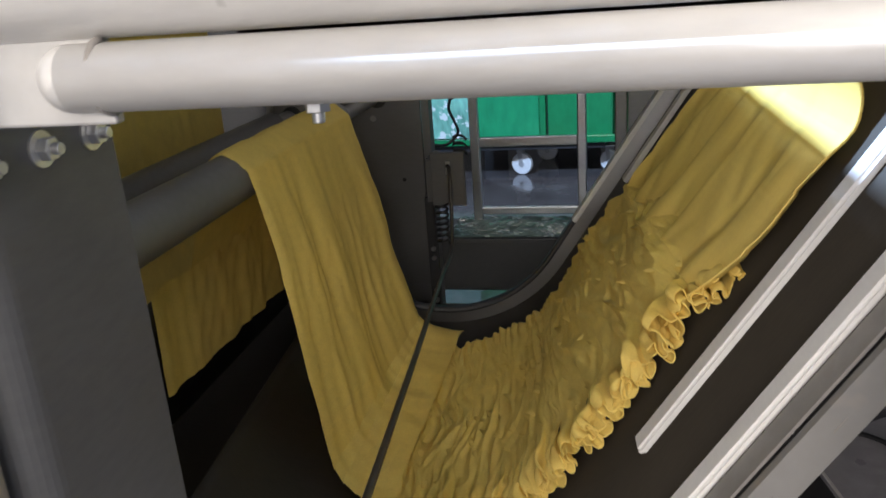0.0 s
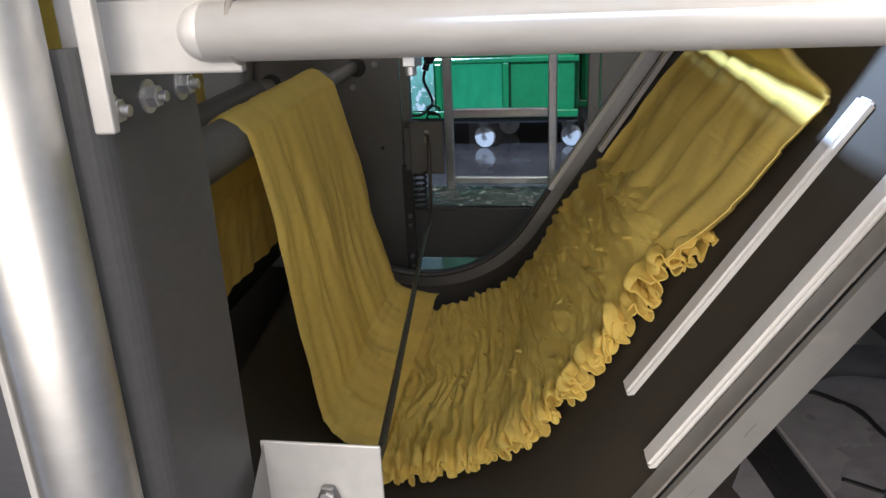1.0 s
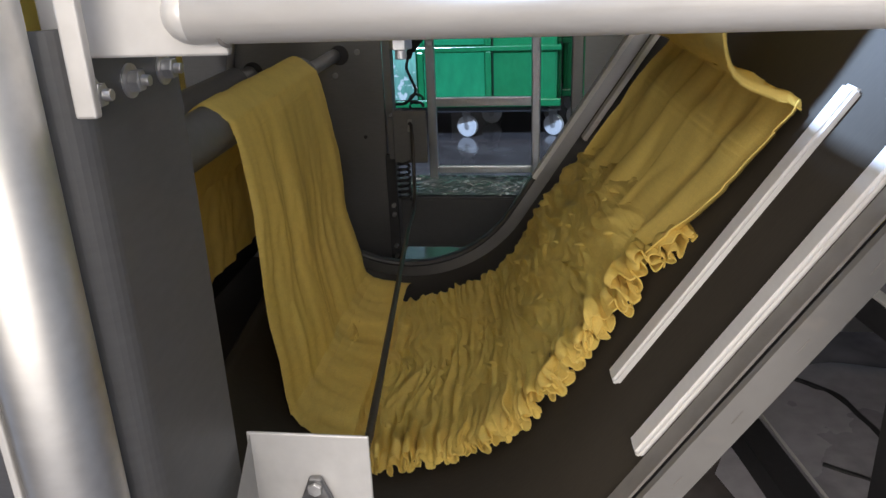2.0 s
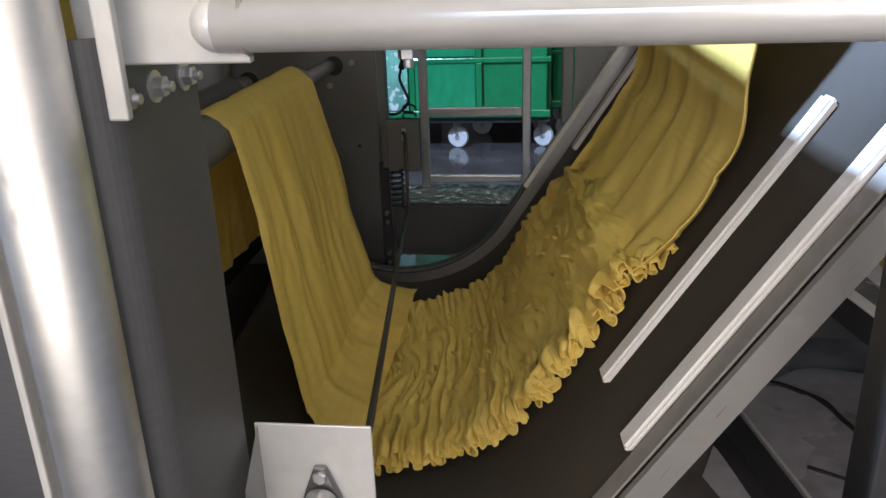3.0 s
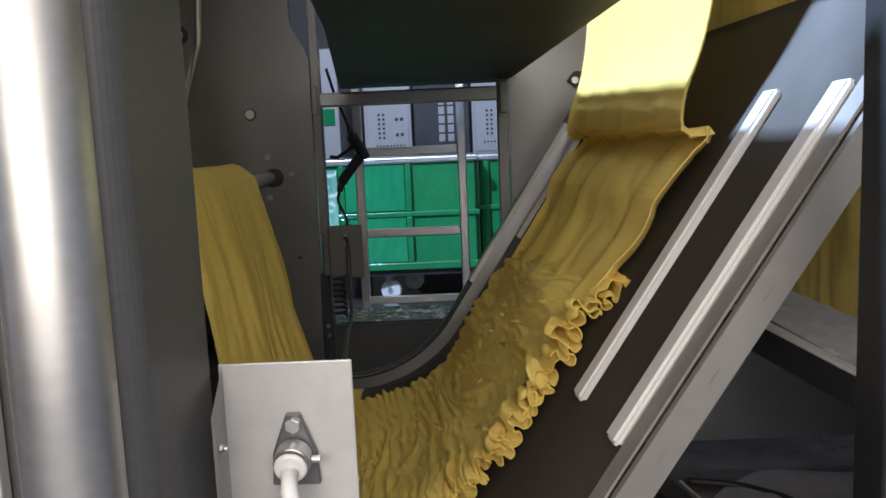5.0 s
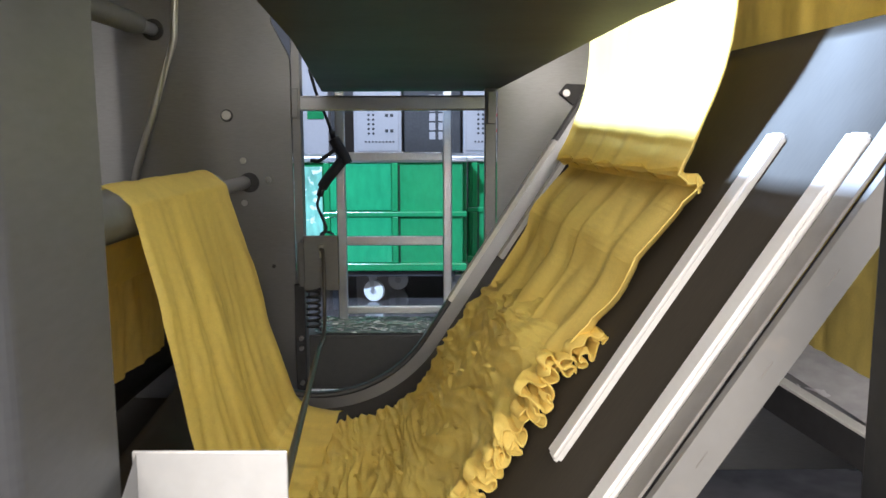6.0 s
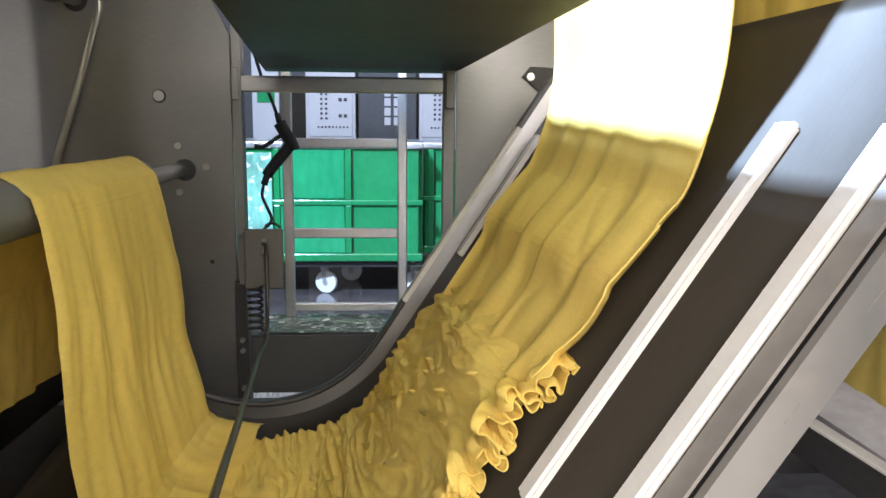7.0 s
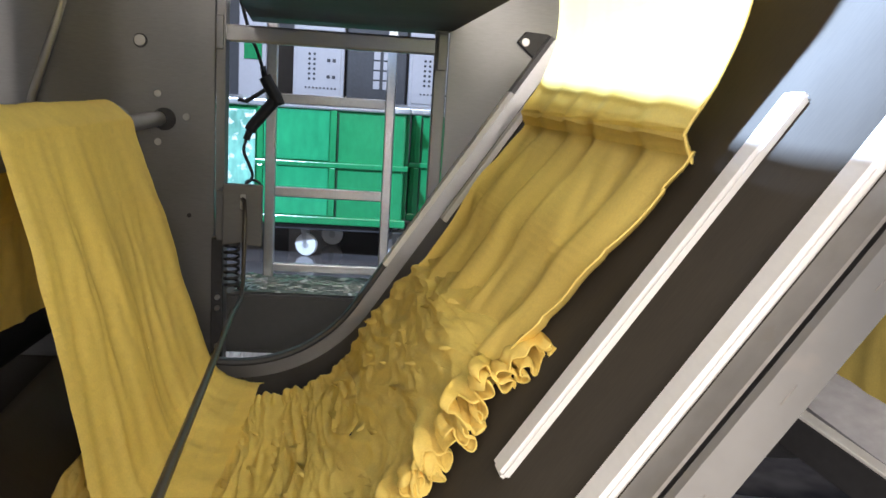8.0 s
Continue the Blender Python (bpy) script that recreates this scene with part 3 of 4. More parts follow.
    part("nozzle", sweep([(-0.022, 3.41, 1.29), (-0.030, 3.41, 1.325)], 0.011, 10), IRON, g, "", True)
    part("collar", sweep([(-0.070, 3.41, 1.10), (-0.084, 3.41, 1.062)], 0.013, 12), IRON, g, "", True)
    part("hose", sweep(smooth3([(-0.084, 3.41, 1.062), (-0.092, 3.41, 1.02), (-0.072, 3.41, 0.97), (-0.058, 3.40, 0.93), (-0.08, 3.38, 0.90), (-0.11, 3.36, 0.885), (-0.15, 3.3, 0.90)], 5), 0.006, 8), RUBBER, g, "", True)
    for i in range(3):
        part("loop", sweep([(-0.055 + 0.03 * math.cos(a), 3.38 + 0.02 * math.sin(a * 0.5), 0.90 - 0.03 * i + 0.018 * math.sin(a)) for a in [k * math.tau / 12 for k in range(11)]], 0.005, 8), RUBBER, g, "", True)
    part("hook_wire", sweep(smooth3([(-0.030, 3.41, 1.32), (-0.05, 3.40, 1.38), (-0.07, 3.34, 1.45), (-0.09, 3.28, 1.55)], 5), 0.006, 8), RUBBER, g, "", True)
    # control cabinets
    for x0, x1, z0, z1, lab in ((-0.47, 0.0, 1.15, 1.66, "pale grey control cabinet with rows of small buttons"), (0.6, 1.1, 1.15, 1.66, "pale grey control cabinet with red switches")):
        c = thing("control_cabinet", lab, "cabinet")
        part("body", boxm(x0, 8.1, 0.0, x1, 8.5, z1 + 0.4, 0.01), CABINET, c)
        part("panel", boxm(x0 + 0.03, 8.088, z0, x1 - 0.03, 8.0985, z1, 0.004), CABINET, c)
        for i in range(6):
            for j in range(2):
                part("button", tube((x0 + 0.15 + j * 0.045, 8.088, 1.32 + i * 0.045), (x0 + 0.15 + j * 0.045, 8.078, 1.32 + i * 0.045), 0.012, 12, 0.002), BLACK, c)
        for i in range(9):
            part("button", tube((x0 + 0.12 + i * 0.034, 8.088, 1.24), (x0 + 0.12 + i * 0.034, 8.078, 1.24), 0.009, 12, 0.002), BLACK, c)
        for i in range(2):
            for j in range(2):
                part("switch", boxm(x0 + 0.31 + 0.05 * i, 8.078, 1.33 + 0.15 * j, x0 + 0.34 + 0.05 * i, 8.088, 1.36 + 0.15 * j, 0.003), RED if x0 > 0.5 else BLACK, c)
    d = thing("dark_cabinet", "dark cabinet with slotted bright openings", "cabinet")
    part("body", boxm(0.02, 8.15, 0.0, 0.58, 8.6, 2.3, 0.01), IRON, d)
    for i in range(2):
        for j in range(5):
            part("vent", boxm(0.27 + 0.09 * i, 8.14, 1.26 + 0.09 * j, 0.33 + 0.09 * i, 8.15, 1.335 + 0.09 * j, 0.003), CABINET, d)
    e = thing("wall_box", "white electrical box with a green label", "box")
    part("body", boxm(-0.95, 8.0, 1.0, -0.70, 8.2, 2.2, 0.01), CABINET, e)
    part("label_plate", boxm(-0.90, 7.985, 1.46, -0.74, 8.0, 1.62, 0.003), GREEN, e)
    part("foot", boxm(-0.93, 8.02, 0.0, -0.72, 8.18, 1.0, 0.01), CABINET, e)


def beam_between(a, b, w, h, bevel=0.003):
    """A square bar from a to b, w wide and h high."""
    a, b = Vector(a), Vector(b)
    d = b - a
    bm = boxm(-w / 2, 0, -h / 2, w / 2, d.length, h / 2, bevel)
    side = d.normalized().cross(Vector((0, 0, 1))).normalized()
    m = Matrix((side, d.normalized(), side.cross(d.normalized()))).transposed().to_4x4()
    bmesh.ops.transform(bm, matrix=Matrix.Translation(a) @ m, verts=bm.verts[:])
    return bm


def smooth3(pts, per=8):
    """A soft line through points in space."""
    p = [Vector(q) for q in pts]
    p = [2 * p[0] - p[1]] + p + [2 * p[-1] - p[-2]]
    out = []
    for a, b, c, d in zip(p, p[1:], p[2:], p[3:]):
        for k in range(per):
            u = k / per
            out.append(0.5 * (2 * b + (c - a) * u + (2 * a - 5 * b + 4 * c - d) * u * u + (3 * b - a - 3 * c + d) * u ** 3))
    return out + [p[-2]]


def right_side():
    t = thing("side_tray", "grey wet steel tray with a black edge rail beside the chute", "tray")
    a, b = (1.1, 2.16, 0.745), (1.95, 0.77, 0.29)
    part("rail", beam_between(a, b, 0.03, 0.075, 0.004), RUBBER, t, "black edge rail")
    part("rail_trim", beam_between((a[0], a[1], a[2] + 0.043), (b[0], b[1], b[2] + 0.043), 0.034, 0.008, 0.002), PLATE_L, t, "pale metal trim")
    bm = bmesh.new()
    vs = [bm.verts.new(q) for q in ((1.12, 2.18, 0.74), (1.97, 0.79, 0.285), (2.3, 0.95, 0.36), (2.3, 2.9, 0.80), (1.12, 2.9, 0.80))]
    bm.faces.new(vs)
    bmesh.ops.solidify(bm, geom=bm.faces[:], thickness=0.004)
    part("pan", bm, PAN_WET, t, "wet steel pan")
    for x, y, z in ((1.9, 0.9, 0.28), (2.2, 2.8, 0.75)):
        part("leg", boxm(x - 0.02, y - 0.02, 0.0, x + 0.02, y + 0.02, z, 0.003), STEEL_PANEL, t)
    f = thing("floor_beam", "black floor beam with a pale edge line under the chute", "beam")
    part("beam", beam_between((1.04, 2.62, 0.05), (1.32, 1.16, 0.05), 0.09, 0.1, 0.006), RUBBER, f)
    part("edge_line", beam_between((1.10, 2.60, 0.103), (1.38, 1.14, 0.103), 0.008, 0.006, 0.001), PLATE_L, f)
    h = thing("floor_hose", "thin black hose lying on the wet floor", "hose")
    part("hose", sweep(smooth3([(1.18, 2.80, 0.014), (1.333, 2.748, 0.014), (1.42, 2.68, 0.014), (1.47, 2.62, 0.014), (1.50, 2.49, 0.014), (1.60, 2.2, 0.014), (1.85, 2.0, 0.014)]), 0.013, 10), RUBBER, h, "", True)
    h = thing("floor_hose", "dark hose curled on the floor beside the machine", "hose")
    part("hose", sweep(smooth3([(1.3, 2.25, 0.012), (1.45, 2.15, 0.012), (1.55, 2.0, 0.012), (1.75, 1.85, 0.012)]), 0.011, 10), RUBBER, h, "", True)

    # added sheet that stands in for the paler wet floor beside the chute
    m = thing("pale_floor_patch", "pale grey wrinkled sheet standing in for the brighter wet floor", "plastic sheet")
    rim = smooth3([(0.98, 2.2, 0), (1.12, 2.52, 0), (1.29, 2.74, 0), (1.49, 2.885, 0), (1.69, 2.86, 0), (1.95, 2.80, 0), (2.2, 2.6, 0), (2.25, 2.2, 0), (2.1, 1.8, 0), (1.7, 1.55, 0), (1.2, 1.62, 0), (0.98, 2.2, 0)], 5)
    bm = bmesh.new()
    mid = Vector((1.6, 2.2, 0))
    rings = [[bm.verts.new(mid.lerp(p, k / 12) + Vector((0, 0, 0.012 + 0.010 * ridge(p.x * 2.5 * k / 12, p.y * 4 * k / 12, 3.0) - 0.012 * (k == 12)))) for p in rim[:-1]] for k in range(1, 13)]
    for p, q in zip(rings, rings[1:]):
        for j in range(len(p)):
            bm.faces.new((p[j], p[(j + 1) % len(p)], q[(j + 1) % len(p)], q[j]))
    bm.faces.new(rings[0])
    part("sheet", bm, FLOOR_PALE, m, "", True)


behind()
right_side()

# ---------------------------------------------------------------- cloth


def pleat(s, v, seed, amp):
    """Depth of the few broad lengthwise pleats of the cloth that slides down the slope."""
    p = (v + 0.035 * nz(s * 1.7, v * 4, seed) + 0.012 * nz(s * 6, v * 9, seed + 3)) / 0.185 + 0.2
    q = p - math.floor(p)
    k = 0.72 + 0.5 * nz(math.floor(p) * 3.7, s * 0.8, seed + 8)
    tri = q / 0.34 if q < 0.34 else (1 - q) / 0.66
    tri = tri * tri * (3 - 2 * tri) * 0.4 + tri * 0.6
    return amp * (k * (1.7 * tri - 0.7) + 0.35 * nz(v * 9, s * 3, seed) + 0.2 * (1 - 2.4 * abs(nz(v * 13 + s * 5, s * 6, seed + 7))))


def fold(s, v, seed, amp, wide=1.0):
    """Depth of the lengthwise folds of hanging cloth, s down its length and v across it, in metres."""
    w = wide * (v + 0.05 * nz(s * 2.2, v * 3, seed) + 0.03 * s)
    f = 0.8 * nz(w * 8.5, s * 0.9, seed) + 0.75 * (1 - 2.4 * abs(nz(w * 7, s * 1.1, seed + 9))) + 0.3 * (1 - 2.4 * abs(nz(w * 19, s * 1.8, seed + 4)))
    return amp * f + amp * 0.3 * nz(v * 26, s * 11, seed + 5) + amp * 0.22 * (1 - 2.4 * abs(nz(v * 17 + s * 9, s * 6, seed + 7)))


def cloth_panel(s0, length, y0, y1, seed, amp, nu=2, nv=84, over=0.006, hem=0.010, lie=(0, 0, 0), wide=1.0):
    """One rigid piece of a hanging length: it starts at its origin and hangs down its own -z."""
    bm = bmesh.new()
    g = []
    for i in range(nu + 1):
        u = -over + (length + 2 * over) * i / nu
        row = []
        for j in range(nv + 1):
            v = (y1 - y0) * j / nv
            y = y0 + v + 0.010 * nz((s0 + u) * 5, 7.0 if j < nv / 2 else 3.0, seed) * (1 if j in (0, nv) else 0.6)
            edge = min(j, nv - j) / 3.0
            t = min(1.0, max(0.0, (s0 + u - lie[0]) / 0.25)) if lie[0] else 1.0
            y += lie[1] * max(0.0, s0 + u - lie[0]) ** 2 / 0.78 * (1 - 0.6 * j / nv)
            if wide < 0.5 and j < nv / 2:
                k = ((s0 + u) / 0.13 + 0.2 * nz(s0 * 4, 0.0, seed)) % 1.0
                y += t * (1 - 2 * j / nv) ** 3 * (0.012 * k ** 2 - 0.008)
            if wide < 0.5:
                y += 0.08 * min(1.0, max(0.0, (s0 + u - 0.76) / 0.2)) * max(0.0, 1 - 2 * j / nv)
            x = (pleat(s0 + u, v, seed, amp * (0.1 + 0.9 * t)) if wide < 0.5 else fold(s0 + u, v, seed, amp * (0.25 + 0.75 * t), wide)) - (hem * (1 - edge) ** 2 if edge < 1 else 0)
            row.append(bm.verts.new((x, y, -u)))
        g.append(row)
    for a, b in zip(g, g[1:]):
        for j in range(nv):
            bm.faces.new((a[j], a[j + 1], b[j + 1], b[j]))
    if wide < 0.5:
        # the rolled selvedge on the near edge
        ends = [[bm.verts.new(r[0].co + Vector((0.0019 * math.cos(k * math.tau / 7), 0.0019 * math.sin(k * math.tau / 7), 0))) for k in range(7)] for r in g]
        for a, b in zip(ends, ends[1:]):
            for k in range(7):
                bm.faces.new((a[k], a[(k + 1) % 7], b[(k + 1) % 7], b[k]))
    return bm


def chain(name, label, n, length, y0, y1, seed, amp, lie=(0, 0, 0), wide=1.0):
    t = thing(name, label, "cloth")
    return t, [part("cloth_panel", cloth_panel(i * length, length, y0, y1, seed, amp, lie=lie, wide=wide), CLOTH, t, "", True) for i in range(n)]


def panel_pose(x, z, dx, dz, yaw=0.0, y=0.0):
    """The pose of a piece that starts at (x, z) and runs the way (dx, dz)."""
    d = Vector((dx, 0, dz)).normalized()
    zz = -d
    yy = Vector((0, 1, 0))
    xx = yy.cross(zz)
    m = Matrix((xx, yy, zz)).transposed().to_4x4()
    r = Matrix.Rotation(yaw, 4, "Z")
    return Matrix.Translation((x, y, z)) @ Matrix.Translation((0, 1.4, 0)) @ r @ Matrix.Translation((0, -1.4, 0)) @ m


def smooth_curve(pts, per=14):
    """A Catmull-Rom line through points."""
    p = [Vector(q) for q in pts]
    p = [2 * p[0] - p[1]] + p + [2 * p[-1] - p[-2]]
    out = []
    for a, b, c, d in zip(p, p[1:], p[2:], p[3:]):
        for k in range(per):
            u = k / per
            out.append(0.5 * (2 * b + (c - a) * u + (2 * a - 5 * b + 4 * c - d) * u * u + (3 * b - a - 3 * c + d) * u ** 3))
    out.append(p[-2])
    return out


def hang(pts, n, length):
    """Cuts a smooth line through pts into n equal links: each one's start and way."""
    line = smooth_curve(pts, 6 if len(pts) > 12 else 14)
    links, i, at = [], 0, line[0].copy()
    for _ in range(n):
        j = i
        while j + 1 < len(line) and (line[j + 1] - at).length < length:
            j += 1
        if j + 1 < len(line):
            a, b = line[j], line[j + 1]
            lo, hi = 0.0, 1.0
            for _ in range(18):
                mid = (lo + hi) / 2
                if (a.lerp(b, mid) - at).length < length:
                    lo = mid
                else:
                    hi = mid
            end = a.lerp(b, lo)
        else:
            end = at + (line[-1] - line[-2]).normalized() * length
        d = (end - at).normalized()
        links.append((at.x, at.y, d.x, d.y))
        at, i = at + d * length, j
    return links


def slope(s, lift):
    x, z, _, _ = chute(s, lift)
    return (x, z)


FALL_N, FALL_L = 68, 0.0155
FALL, FALL_PARTS = chain("falling_cloth", "wide yellow knitted cloth dropping onto the chute", FALL_N, FALL_L, 1.46, 2.31, 2.0, 0.023, (0.48, 0.0, 0.0), wide=0.45)
LEFT_N, LEFT_L = 26, 0.030
LEFT, LEFT_PARTS = chain("hanging_cloth", "yellow knitted cloth drawn up over the guide roller", LEFT_N, LEFT_L, 1.82, 2.53, 11.0, 0.0115, (0.001, -0.34, 0.0))

# the falling cloth's line at moments of a beat, from its top down to the slope: on most beats it doubles over a lip
FOLDING = [
    (0.0, [(0.79, 1.80), (0.80, 1.58), (0.88, 1.45), (0.918, 1.36), (0.885, 1.29), (0.845, 1.235)]),
    (0.12, [(0.785, 1.80), (0.77, 1.58), (0.775, 1.45), (0.86, 1.36), (0.905, 1.30), (0.86, 1.25)]),
    (0.24, [(0.79, 1.80), (0.765, 1.58), (0.748, 1.42), (0.765, 1.315), (0.83, 1.275), (0.868, 1.258)]),
    (0.42, [(0.845, 1.80), (0.838, 1.58), (0.81, 1.41), (0.775, 1.295), (0.80, 1.25), (0.858, 1.252)]),
    (0.65, [(0.875, 1.80), (0.882, 1.58), (0.872, 1.42), (0.83, 1.30), (0.80, 1.237), (0.838, 1.228)]),
    (0.85, [(0.885, 1.80), (0.892, 1.58), (0.888, 1.42), (0.85, 1.31), (0.805, 1.236), (0.825, 1.212)]),
]
SLIDING = FOLDING[:3] + [
    (0.42, [(0.845, 1.80), (0.85, 1.58), (0.842, 1.42), (0.828, 1.33), (0.815, 1.26), (0.802, 1.21)]),
    (0.70, [(0.87, 1.80), (0.875, 1.58), (0.872, 1.42), (0.858, 1.33), (0.838, 1.26), (0.815, 1.20)]),
]
# the moments at which the belly of the cloth turns over into the light, one a beat
TURNS = (-0.95, -0.05, 0.85, 1.80, 2.68, 3.52, 4.48, 5.45, 6.30, 7.23, 8.10, 9.0)


def beat_age(t):
    """How far the beat has gone at t seconds, from 0 to 1, and the lines that it runs through."""
    for a, b in zip(TURNS, TURNS[1:]):
        if a <= t < b:
            return (t - a) / (b - a), SLIDING if a in (-0.05, 2.68, 6.30) else FOLDING
    return 0.0, FOLDING


def crest(s, p):
    """Lift of the cloth on the slope: a lip runs down it once a beat and flattens on the way; p is the beat's age."""
    lift = 0.030
    for age in (p - 0.3, p + 0.7):
        if 0.0 <= age <= 1.0:
            at = -0.60 + 0.26 * age
            high = 0.024 * min(1.0, age / 0.25) * (1 - age) ** 0.7
            d = s - at
            lift += high * (math.exp(-(d / 0.10) ** 2) if d < 0 else math.exp(-(d / 0.05) ** 2))
    return lift


def falling(t):
    p, beats = beat_age(t)
    i = max(k for k in range(len(beats)) if beats[k][0] <= p)
    a, b = beats[i], beats[(i + 1) % len(beats)]
    end = b[0] if b[0] > a[0] else 1.0
    u = (p - a[0]) / (end - a[0])
    u = u * u * (3 - 2 * u)
    free = [(x0 + (x1 - x0) * u, z0 + (z1 - z0) * u) for (x0, z0), (x1, z1) in zip(a[1], b[1])]
    return free + [slope(-0.60 + 0.025 * k, crest(-0.60 + 0.025 * k, p)) for k in range(22)]


# how slack the cloth under the roller hangs, by the second
SLACK = [(0.0, 0.45), (0.5, 0.4), (1.0, 0.6), (1.5, 0.9), (2.0, 1.0), (2.6, 0.8), (3.3, 0.4), (3.5, 0.3), (4.2, 0.1), (4.8, 0.5), (5.3, 0.6), (6.0, 0.3), (6.5, 0.8), (7.0, 0.9), (7.4, 1.0), (7.8, 0.4), (8.0, 0.1)]


def hanging(t):
    k = 0.0
    for (t0, a), (t1, b) in zip(SLACK, SLACK[1:]):
        if t0 <= t <= t1:
            u = (t - t0) / (t1 - t0)
            k = a + (b - a) * u * u * (3 - 2 * u)
    return [(-0.2105, 1.154), (-0.198, 1.10), (-0.142 - 0.035 * k, 0.93), (-0.07 - 0.085 * k, 0.74), (-0.015 - 0.10 * k, 0.61), (0.03 - 0.11 * k, 0.54 - 0.015 * k), (0.10 - 0.06 * k, 0.515), (0.18 - 0.03 * k, 0.525)]


def roller_cloth():
    """The stretch that lies round the roller, one piece from its back to where it drops free."""
    bm = bmesh.new()
    line = smooth_curve([(-0.41, 0.90), (-0.372, 1.02), (-0.345, 1.11), (-0.332, 1.165), (-0.276, 1.203), (-0.222, 1.171), (-0.2105, 1.154), (-0.206, 1.135)], 8)
    g, s = [], -0.36
    for i, q in enumerate(line):
        d = (line[min(i + 1, len(line) - 1)] - line[max(i - 1, 0)]).normalized()
        row = []
        for j in range(85):
            v = 0.71 * j / 84
            edge = min(j, 84 - j) / 3.0
            f = fold(max(s, 0.0), v, 11.0, 0.0025) - (0.008 * (1 - edge) ** 2 if edge < 1 else 0)
            row.append(bm.verts.new((q.x + d.y * -f, 1.82 + v + 0.006 * nz(s * 5, 7.0 if j < 42 else 3.0, 11.0), q.y + d.x * f)))
        g.append(row)
        if i + 1 < len(line):
            s += (line[i + 1] - q).length
    for a, b in zip(g, g[1:]):
        for j in range(84):
            bm.faces.new((a[j], a[j + 1], b[j + 1], b[j]))
    part("cloth_bend", bm, CLOTH, LEFT, "", True)


def still_cloths():
    roller_cloth()
    for name, x, z0, z1, y0, y1, lab, seed in (("back_cloth", -0.405, 0.70, 0.93, 1.66, 2.50, "yellow cloth running down behind the guide roller", 21.0), ("far_cloth", -0.72, 0.72, 2.3, 1.5, 2.72, "pale yellow cloth hanging between the upper rollers", 31.0), ("right_cloth", 1.22, 0.845, 1.43, 1.42, 2.6, "yellow cloth heaped beside the chute", 41.0), ("upper_cloth", 1.22, 1.44, 2.1, 1.1, 2.9, "yellow cloth hanging above the chute's upper edge", 51.0)):
        t = thing(name, lab, "cloth")
        o = part("cloth_sheet", cloth_panel(0, z1 - z0, y0, y1, seed, 0.010, 30, 90), CLOTH, t, "", True)
        o.matrix_basis = pose(x, 0, z1)


def fold_pose(s, lift=0.0, y=0.0):
    """A place on the chute: x up the slope, y across, z off the sheet."""
    x, z, dx, dz = chute(s, lift)
    d, up = Vector((dx, 0, dz)), Vector((dz, 0, -dx))
    m = Matrix((-d, Vector((0, 1, 0)), up)).transposed().to_4x4()
    return Matrix.Translation((x, 1.4, z)) @ Matrix.Rotation(math.atan(-K), 4, "Z") @ Matrix.Translation((0, y - 1.4, 0)) @ m


HEAP = thing("cloth_heap", "crumpled heap of yellow knitted cloth lying in the chute bend", "cloth")
PIECES = []
DRIFT = 0.018      # the heap creeps down the chute, metres a second
HEAP_TOP, HEAP_END = -0.41, 0.60


def meander(seed, size):
    """The folded edge of the heap: (s, s without folds, lift, way s, way lift), loop after loop down the chute."""
    rnd = random.Random(seed)
    out, s = [], HEAP_TOP
    while s < HEAP_END:
        big = (1.0 if s > 0.0 else 1.2 if s > -0.2 else 1.4) * size
        bend = math.radians(rnd.uniform(92, 125))
        long = rnd.uniform(0.05, 0.13) * big
        lean = math.radians(rnd.uniform(-35, 40))
        kink = rnd.uniform(-0.6, 0.6)
        n = max(18, int(long / 0.0035))
        pts, x, z = [], 0.0, 0.0
        for i in range(n):
            u = i / n
            a = bend * math.sin(math.tau * u + kink * math.sin(math.tau * u)) + lean * math.sin(math.pi * u) ** 2 + 0.9 * nz(s * 40, u * 6, seed)
            x += math.cos(a) * long / n
            z += math.sin(a) * long / n
            pts.append((x, z, a))
        step = max(rnd.uniform(0.012, 0.022), x)
        for i, (px, pz, a) in enumerate(pts):
            u = (i + 1) / n
            out.append((s + px + (step - x) * u, s + step * u, pz - z * u, math.cos(a), math.sin(a)))
        s += step
    return out


def heap_base(s, y):
    """Height of the heap's crumpled body over the chute's sheet."""
    w = s + 0.08 * nz(s * 3, y * 2.2, 2.0) + 0.034 * nz(s * 8, y * 6, 5.0)
    h = 0.034 + 0.020 * nz(s * 4, y * 2.4, 8.0)
    big = 0.5 + 0.9 * nz(s * 5, y * 4, 12.0)
    h += 0.012 * big * max(-0.4, ridge(w * 13 + y * 1.2, y * 1.7, 6.0)) + 0.007 * ridge(w * 29 - y * 3, y * 3.4, 9.0)
    h += 0.003 * ridge(w * 40 + y * 9, y * 11 - s * 9, 19.0)
    start = HEAP_TOP + 0.05 * nz(y * 5.5, 0.4, 0.7) + 0.03
    return h * min(1.0, max(0.0, (s - start) / 0.10))


